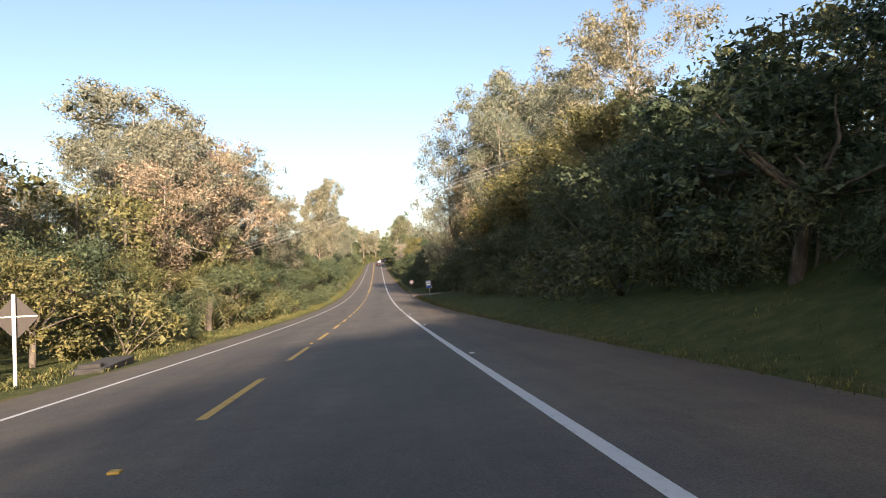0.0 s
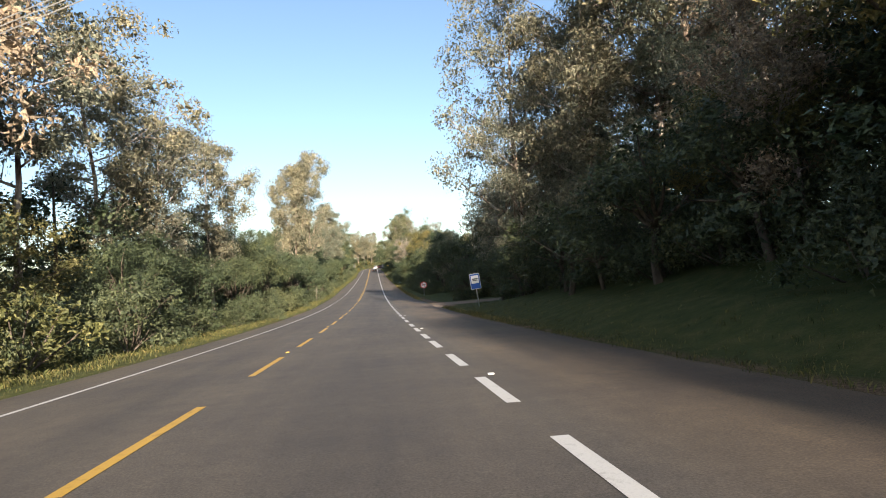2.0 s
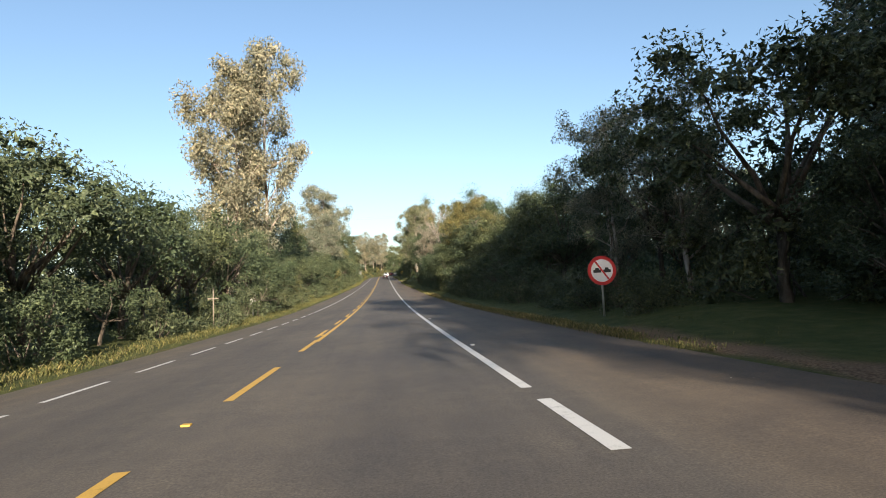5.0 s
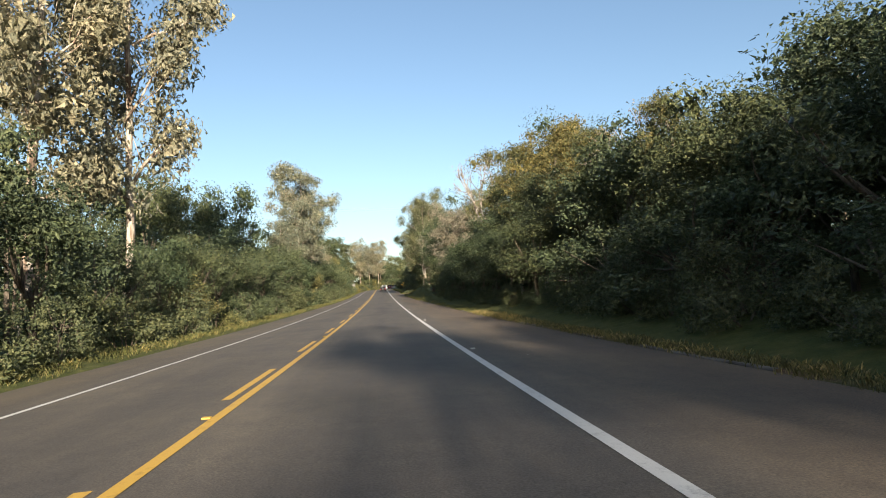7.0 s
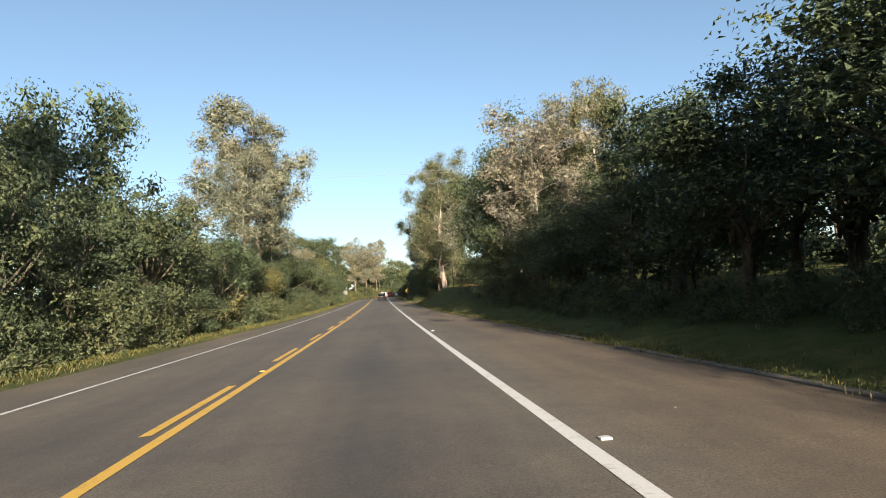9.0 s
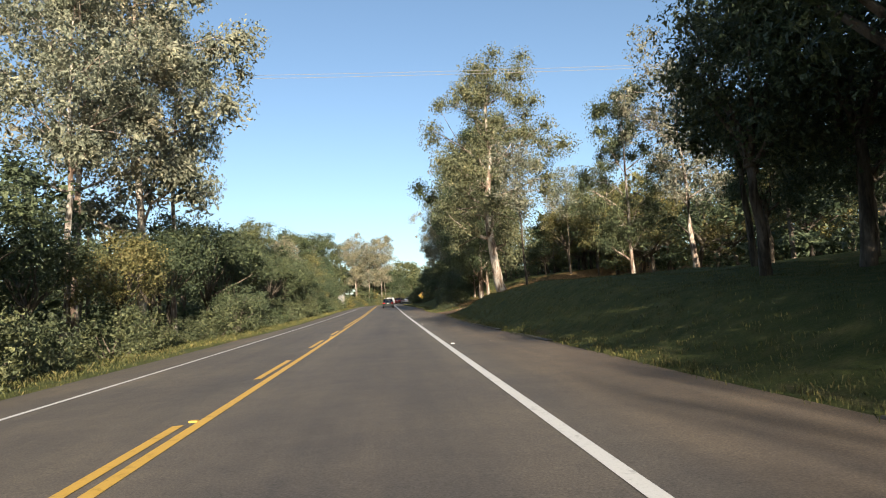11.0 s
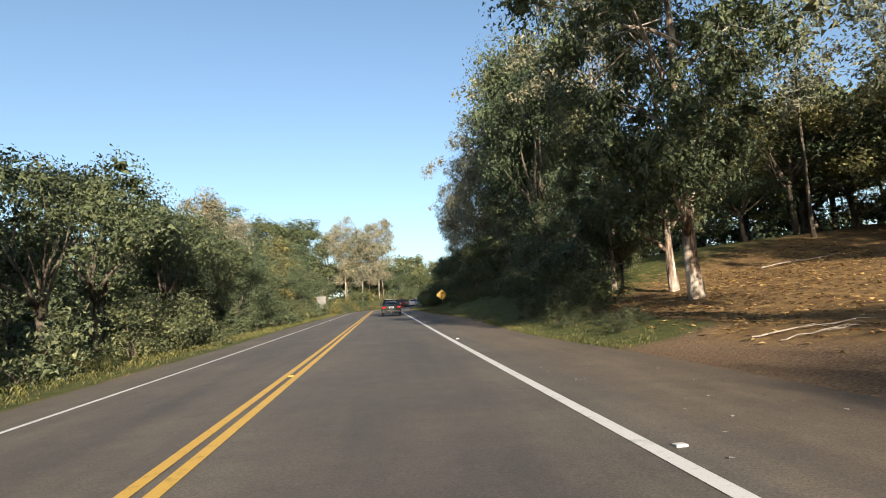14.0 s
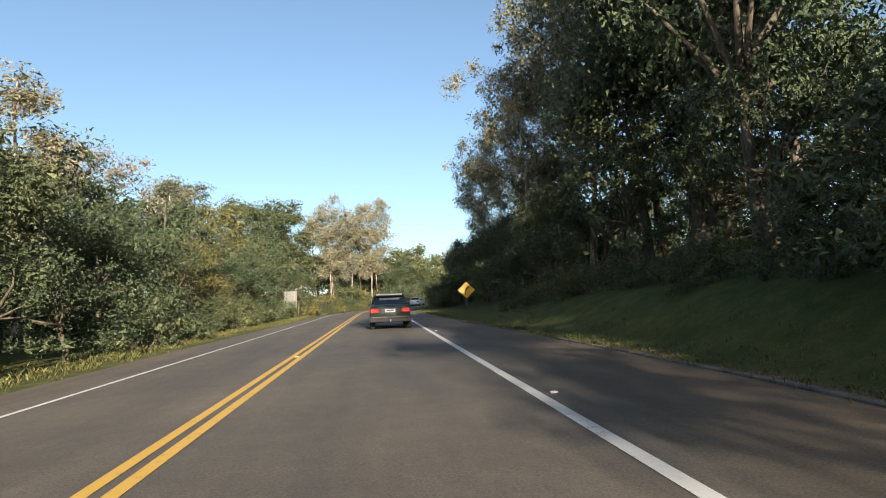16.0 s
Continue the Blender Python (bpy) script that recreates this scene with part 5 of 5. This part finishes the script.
lft = [(x - wd, z) for x, z in mid[:3]] + [(mid[3][0] - 0.03, mid[3][1] + 0.035), (mid[4][0] - 0.03, mid[4][1] + 0.04)]
rgt = [(x + wd, z) for x, z in mid[:3]] + [(mid[3][0] + 0.035, mid[3][1] - 0.03), (mid[4][0] + 0.03, mid[4][1] - 0.04)]
for (a0, a1), (b0, b1) in zip(zip(lft, lft[1:]), zip(rgt, rgt[1:])):
    ngon(bm, [(a0[0], cz + a0[1]), (b0[0], cz + b0[1]), (b1[0], cz + b1[1]), (a1[0], cz + a1[1])], -0.009, -0.006)
ngon(bm, [(0.0, cz + 0.24), (0.15, cz + 0.08), (0.22, cz + 0.32)], -0.009, -0.006)
part("arrow", bm, SIGN_BLACK, sg, "black arrow bending right")
post(sg, cz + 0.3, 0.04, WOOD_POST, 0.06)
tagged(sg, "yellow diamond sign with black right-bend arrow", "road sign")

# very dark concrete slab of a culvert in the left verge
x, y = -4.95, 15.8
cv = empty("culvert_slab", pose(x, y, land(x, y) + 0.02, 0, 0, 4))
bm = bmesh.new()
add_box(bm, (0.75, 2.1, 0.22), (0, 0, 0.04), bevel=0.03)
part("slab", bm, CONCRETE, cv)
bm = bmesh.new()
add_box(bm, (0.5, 0.22, 0.12), (0, -0.8, 0.18), bevel=0.02)
part("kerb", bm, CONCRETE, cv)
tagged(cv, "dark concrete culvert slab in the verge grass", "culvert")


# ---------- overhead wires ----------
def wire(name, a, b, sag, label):
    bm = bmesh.new()
    pts = []
    for k in range(17):
        f = k / 16
        p = Vector(a).lerp(Vector(b), f)
        p.z -= sag * 4 * f * (1 - f)
        pts.append(tuple(p))
    add_tube(bm, pts, [0.014] * 17, 4)
    me = bpy.data.meshes.new(name)
    bm.to_mesh(me)
    bm.free()
    me.materials.append(WIRE)
    return tagged(new(name, me), label, "wire", "overhead wires")


for k in range(3):
    dz = (0.0, 0.32, 0.62)[k]
    wire("overhead_wire", (-16.5, 55.0 + k * 0.25, 1.6 + dz), (19.0, 44.3 + k * 0.25, 10.3 + dz), 0.25, "thin grey overhead wire crossing above the road")
for k in range(2):
    wire("overhead_wire", (-26, 245 + k * 0.6, 16.2 + 0.5 * k), (30, 245 + k * 0.6, 17.0 + 0.5 * k), 0.3, "thin grey overhead wire crossing above the road")


# ---------- vehicles ----------
def make_car(name, paint, label, L=4.2, W=1.68, H=1.40, boot=0.75, lamp_low=0.72, banner=False):
    """A car with its rear at y = 0, pointing along +y. boot: depth of the boot lid behind the rear window, 0.2 for a hatchback."""
    root = empty(name)
    w = W / 2
    belt = 0.92
    st = [(0.0, 0.90, 0.90), (0.10, 0.96, 0.97), (boot, 0.98, 1.0), (1.4, belt, 1.0), (2.9, belt, 1.0), (3.3, 0.90, 0.99), (L - 0.35, 0.78, 0.95), (L - 0.06, 0.68, 0.86), (L, 0.58, 0.80)]
    verts, faces = [], []
    for y, zt, k in st:
        ww = w * k
        zb = 0.26 if 0.1 < y < L - 0.1 else 0.34
        ring = [(-ww * 0.90, zb), (-ww * 0.99, 0.45), (-ww, 0.62), (-ww * 0.985, zt - 0.12), (-ww * 0.92, zt - 0.01), (-ww * 0.5, zt + 0.025), (0, zt + 0.035)]
        ring += [(-x, z) for x, z in ring[-2::-1]]
        verts += [(x, y, z) for x, z in ring]
    n = 13
    for i in range(len(st) - 1):
        for j in range(n - 1):
            faces.append((i * n + j, (i + 1) * n + j, (i + 1) * n + j + 1, i * n + j + 1))
        faces.append((i * n + n - 1, (i + 1) * n + n - 1, (i + 1) * n, i * n))
    faces += [tuple(range(n)), tuple(range((len(st) - 1) * n, len(st) * n))[::-1]]
    mesh_object("body", verts, faces, paint, root, smooth=True)
    # glass house
    y0, y1, y2, y3 = boot - 0.06, boot + 0.50, 2.35, 3.08
    bm = bmesh.new()
    lo = [bm.verts.new(p) for p in ((-w * 0.90, y0, belt + 0.02), (w * 0.90, y0, belt + 0.02), (w * 0.92, y3, belt - 0.02), (-w * 0.92, y3, belt - 0.02))]
    hi = [bm.verts.new(p) for p in ((-w * 0.70, y1, H - 0.05), (w * 0.70, y1, H - 0.05), (w * 0.70, y2, H - 0.04), (-w * 0.70, y2, H - 0.04))]
    for i in range(4):
        bm.faces.new((lo[i], lo[(i + 1) % 4], hi[(i + 1) % 4], hi[i]))
    bm.faces.new(hi)
    part("windows", bm, GLASS, root, "dark glass")
    bm = bmesh.new()
    add_box(bm, (w * 1.46, y2 - y1 + 0.16, 0.07), (0, (y1 + y2) / 2, H - 0.035), bevel=0.03)
    part("roof", bm, paint, root)
    for sx in (-1, 1):
        for a, b in (((sx * w * 0.89, y0, belt), (sx * w * 0.71, y1, H - 0.04)), ((sx * w * 0.905, 1.9, belt), (sx * w * 0.715, 1.82, H - 0.04)), ((sx * w * 0.915, y3, belt - 0.03), (sx * w * 0.71, y2, H - 0.04))):
            bm = bmesh.new()
            add_tube(bm, [a, b], [0.05, 0.045], 6)
            part("pillar", bm, paint, root)
        bm = bmesh.new()
        add_box(bm, (0.34, 0.07, 0.17), (sx * w * 0.74, 0.0, lamp_low + 0.04), bevel=0.025)
        part("tail_lamp", bm, TAIL_RED, root, "red tail lamp")
        bm = bmesh.new()
        add_box(bm, (0.10, 0.16, 0.11), (sx * (w + 0.06), 2.75, 0.98), bevel=0.03)
        part("wing_mirror", bm, PLASTIC, root)
    bm = bmesh.new()
    add_box(bm, (W * 0.99, 0.22, 0.24), (0, 0.02, 0.42), bevel=0.05)
    part("rear_bumper", bm, RUBBER if banner else paint, root, "dark bumper" if banner else "")
    bm = bmesh.new()
    add_box(bm, (W * 0.86, 0.012, 0.014), (0, -0.094, 0.50))
    part("bumper_strip", bm, SIGN_BACK, root, "grey strip")
    pl = plate("number_plate", rounded(0.40, 0.13, 0.012, 0.76), -0.025, -0.005, SIGN_WHITE, root, "pale number plate")
    plate("plate_bar", rounded(0.30, 0.05, 0.008, 0.755), -0.030, -0.026, SIGN_BACK, pl)
    if banner:
        q = math.atan2(y1 - y0, H - belt)
        bm = bmesh.new()
        add_box(bm, (w * 1.30, 0.05, 0.06), (0, y1 - 0.06, H + 0.005), bevel=0.02)
        part("spoiler", bm, SIGN_WHITE, root, "white roof strip")
        bm = bmesh.new()
        add_box(bm, (w * 1.0, 0.012, 0.12), (0, y1 - 0.20, H - 0.18), (-math.degrees(q), 0, 0))
        part("window_strip", bm, SIGN_BACK_PALE, root, "pale strip across the rear window")
        bm = bmesh.new()
        add_tube(bm, [(0, -0.02, 0.33), (0, -0.16, 0.34), (0, -0.17, 0.40)], [0.025, 0.025, 0.03], 7)
        part("tow_ball", bm, GALV, root)
    for sx in (-1, 1):
        for yy in (0.78, L - 0.82):
            bm = bmesh.new()
            add_tube(bm, [(sx * (w - 0.20), yy, 0.30), (sx * (w - 0.17), yy, 0.30), (sx * (w - 0.02), yy, 0.30), (sx * (w + 0.0), yy, 0.30)], [0.28, 0.30, 0.30, 0.28], 18)
            tyre = part("tyre", bm, RUBBER, root, "", True)
            bm = bmesh.new()
            add_tube(bm, [(sx * (w - 0.02), yy, 0.30), (sx * (w + 0.012), yy, 0.30)], [0.19, 0.17], 14)
            part("rim", bm, RIM, tyre, "", True)
    return tagged(root, label, "car", "traffic queue")


def put_car(ob, s, d):
    x, y = along(s, d)
    pitch = math.degrees(math.atan((road_z(s + 3.5) - road_z(s + 0.5)) / 3.0))
    ob.matrix_basis = pose(x, y, road_z(s + 0.8) - 0.8 * math.tan(radians(pitch)) + road_cross(d), pitch, 0, heading(s + 2))


put_car(make_car("sedan", car_paint("dark_green_paint", (0.025, 0.03, 0.025)), "dark sedan with pale strip over its rear window", banner=True), 295.0, 2.25)
put_car(make_car("hatchback", car_paint("white_paint", (0.7, 0.7, 0.69)), "white hatchback waiting in the queue", H=1.58, boot=0.22, L=3.9), 340.0, 1.9)
put_car(make_car("hatchback", car_paint("red_paint", (0.14, 0.02, 0.018)), "dark red hatchback waiting in the queue", H=1.48, boot=0.22, L=3.8), 352.0, 1.9)
put_car(make_car("sedan", car_paint("silver_paint", (0.45, 0.45, 0.46)), "silver sedan waiting in the queue"), 362.0, 1.9)
put_car(make_car("sedan", car_paint("grey_paint", (0.16, 0.16, 0.17)), "grey sedan waiting in the queue"), 373.0, 1.9)
put_car(make_car("hatchback", car_paint("white_paint", (0.7, 0.7, 0.69)), "white hatchback waiting in the queue", H=1.5, boot=0.22, L=3.8), 384.0, 1.9)

# ---------- road markings and studs, parts of the road ----------
LIFT = 0.006
ribbon("edge_line", -55, 33.1, 3.52, 3.67, WHITE_PAINT, LIFT, parent=road)
for a in (33.8, 38.0, 42.2, 45.8, 49.3, 53.0, 56.0, 59.4, 62.6, 66.3, 70.1, 73.4, 76.9, 80.6, 84.0, 87.8, 91.4, 95.0, 98.5, 102.0):
    ribbon("edge_dash", a, a + 2.05, 3.51, 3.67, WHITE_PAINT, LIFT, 1.1, road)
ribbon("edge_line", 104.8, 440, 3.52, 3.66, WHITE_PAINT, LIFT, parent=road)
ribbon("edge_line", -55, 106, -2.99, -2.89, WHITE_PAINT, LIFT, parent=road)
for k in range(10):
    a = 106.9 + 3.25 * k
    ribbon("edge_dash", a, a + 2.05, -3.07, -2.97, WHITE_PAINT, LIFT, 1.1, road)
ribbon("edge_line", 139.2, 440, -3.07, -2.97, WHITE_PAINT, LIFT, parent=road)
for k in range(-9, 15):
    a = 25.35 + 6.15 * k
    ribbon("centre_dash", a, a + 3.3, -0.06, 0.06, YELLOW_PAINT, LIFT, 1.2, road)
ribbon("centre_line", 114, 440, 0.0, 0.12, YELLOW_PAINT, LIFT, parent=road)
for a in (115.8, 122.5, 129.2, 135.8, 142.6, 149.2, 156.0, 163.1, 170.8, 178.7, 185.4, 191.5, 197.6, 203.8, 210.6, 217.6, 224.4, 231.0):
    ribbon("centre_dash", a, a + 3.25, -0.22, -0.10, YELLOW_PAINT, LIFT, 1.2, road)
ribbon("centre_line", 237.6, 440, -0.22, -0.10, YELLOW_PAINT, LIFT, parent=road)


def stud(parent, s, d, mat):
    x, y = along(s, d)
    bm = bmesh.new()
    add_box(bm, (0.095, 0.085, 0.022), (0, 0, 0.009), bevel=0.008)
    ob = part("road_stud", bm, mat, parent)
    ob.matrix_basis = pose(x, y, road_z(s) + road_cross(d), 0, 0, heading(s))


for sv in (12.1, 24.3, 35.8, 48.1, 61.0, 73.6, 85.4, 98.1, 110.5, 122.6, 134.7, 147.5, 161.8, 177.3, 192.6, 207.8, 223.0, 236.4, 250.8, 264.0, 278.3, 292.3, 306.5):
    stud(road, sv, 3.80, WHITE_PAINT)
for sv in (5.0, 17.7, 30.3, 42.2, 54.5, 66.7, 79.4, 91.7, 104.0):
    stud(road, sv, -0.06, YELLOW_PAINT)
for sv in (116.5, 129, 141.4, 154.3, 169.2, 183.6, 198.5, 214.0, 229.5, 243.6, 257.2, 271.2, 284.8, 298.5):
    stud(road, sv, -0.05, YELLOW_PAINT)


# tyre scuffs and tar marks on the asphalt
for s0, s1, d, w in ((67.6, 69.3, 3.11, 0.07), (68.3, 69.3, 2.78, 0.06), (269.8, 271.0, 3.05, 0.05), (271.6, 272.5, 2.94, 0.05), (240.5, 242.6, 3.0, 0.06), (158.5, 158.9, 1.31, 0.05), (158.3, 158.7, 3.02, 0.07), (41.5, 42.3, 1.2, 0.05), (87.3, 87.6, 4.36, 0.09), (230.2, 231.1, 2.7, 0.05)):
    verts, faces, n = [], [], 8
    for i in range(n + 1):
        s = s0 + (s1 - s0) * i / n
        m_ = d + 0.03 * noise.noise((s * 3, d, 0))
        h_ = w * 0.5 * math.sin(math.pi * (0.08 + 0.84 * i / n)) * (1 + 0.5 * noise.noise((s * 6, d, 5)))
        verts += [(m_ - h_, s, road_z(s) + 0.005), (m_ + h_, s, road_z(s) + 0.005)]
    faces = [(2 * i, 2 * i + 1, 2 * i + 3, 2 * i + 2) for i in range(n)]
    mesh_object("scuff_mark", verts, faces, SCUFF, road)


# fallen leaves and paper scraps on the shoulder
rng = np.random.default_rng(12)
verts, faces = [], []
for _ in range(150):
    s = rng.uniform(226, 256) if rng.random() < 0.7 else rng.uniform(20, 300)
    d = rng.uniform(3.9, 6.2)
    x, y = along(s, d)
    z, r, t = road_z(s) + 0.008, rng.uniform(0.01, 0.024), rng.uniform(0, math.tau)
    i = len(verts)
    verts += [(x + math.cos(t + k * 1.57) * r * (1.6 if k % 2 else 1), y + math.sin(t + k * 1.57) * r * (1.6 if k % 2 else 1), z + rng.uniform(0, 0.012)) for k in range(4)]
    faces.append((i, i + 1, i + 2, i + 3))
tagged(mesh_object("fallen_leaves", verts, faces, FALLEN), "pale fallen leaves and scraps on the shoulder", "litter", kind="stuff")

# leaf litter under the great eucalyptus
verts, faces = [], []
while len(faces) < 5200:
    s, q = rng.uniform(250, 274), rng.uniform(0.8, 17)
    if rng.random() > math.exp(-(((s - 260.0 - 0.45 * q) / 7.0) ** 2)) * min(max((q - 1.0) / 2.5, 0), 1):
        continue
    x, y = along(s, curve_of(s, RIGHT_EDGE) + q)
    z, r, t = land(x, y) + 0.012, rng.uniform(0.04, 0.10), rng.uniform(0, math.tau)
    i = len(verts)
    verts += [(x + math.cos(t + k * 1.57) * r * (0.45 if k % 2 else 1), y + math.sin(t + k * 1.57) * r * (0.45 if k % 2 else 1), z + rng.uniform(0, 0.05)) for k in range(4)]
    faces.append((i, i + 1, i + 2, i + 3))
tagged(mesh_object("leaf_litter", verts, faces, LITTER), "fallen orange-brown eucalyptus leaves on the ground", "litter", kind="stuff")


def fallen_branch(points, r):
    """A bare branch lying on the ground along points, with two side twigs."""
    rg = np.random.default_rng(int(points[0][0] * 10))
    at = lambda x, y, up: (x, y, land(x, y) + up)
    (x0, y0), (x1, y1) = points
    bm = bmesh.new()
    line = [at(x0 + (x1 - x0) * k / 8 + rg.normal() * 0.06, y0 + (y1 - y0) * k / 8 + rg.normal() * 0.06, r + 0.02 + 0.05 * rg.random()) for k in range(9)]
    add_tube(bm, line, [r * (1 - 0.08 * k) for k in range(9)], 5)
    for k in (3, 5):
        a = line[k]
        add_tube(bm, [a, (a[0] + 0.2, a[1] + 0.12 * (-1) ** k, a[2] + 0.05), (a[0] + 0.4, a[1] + 0.2 * (-1) ** k, land(a[0] + 0.4, a[1] + 0.2 * (-1) ** k) + 0.04)], [r * 0.5, r * 0.4, r * 0.2], 4)
    me = bpy.data.meshes.new("fallen_branch")
    bm.to_mesh(me)
    bm.free()
    me.materials.append(PALE_TWIG)
    return tagged(new("fallen_branch", me), "bare pale branch lying on the leaf litter", "branch", "fallen branches")


fallen_branch(((7.9, 256.1), (10.1, 255.7)), 0.018)
fallen_branch(((8.0, 255.5), (9.4, 255.3)), 0.014)
fallen_branch(((16.5, 268.0), (20.5, 268.6)), 0.035)
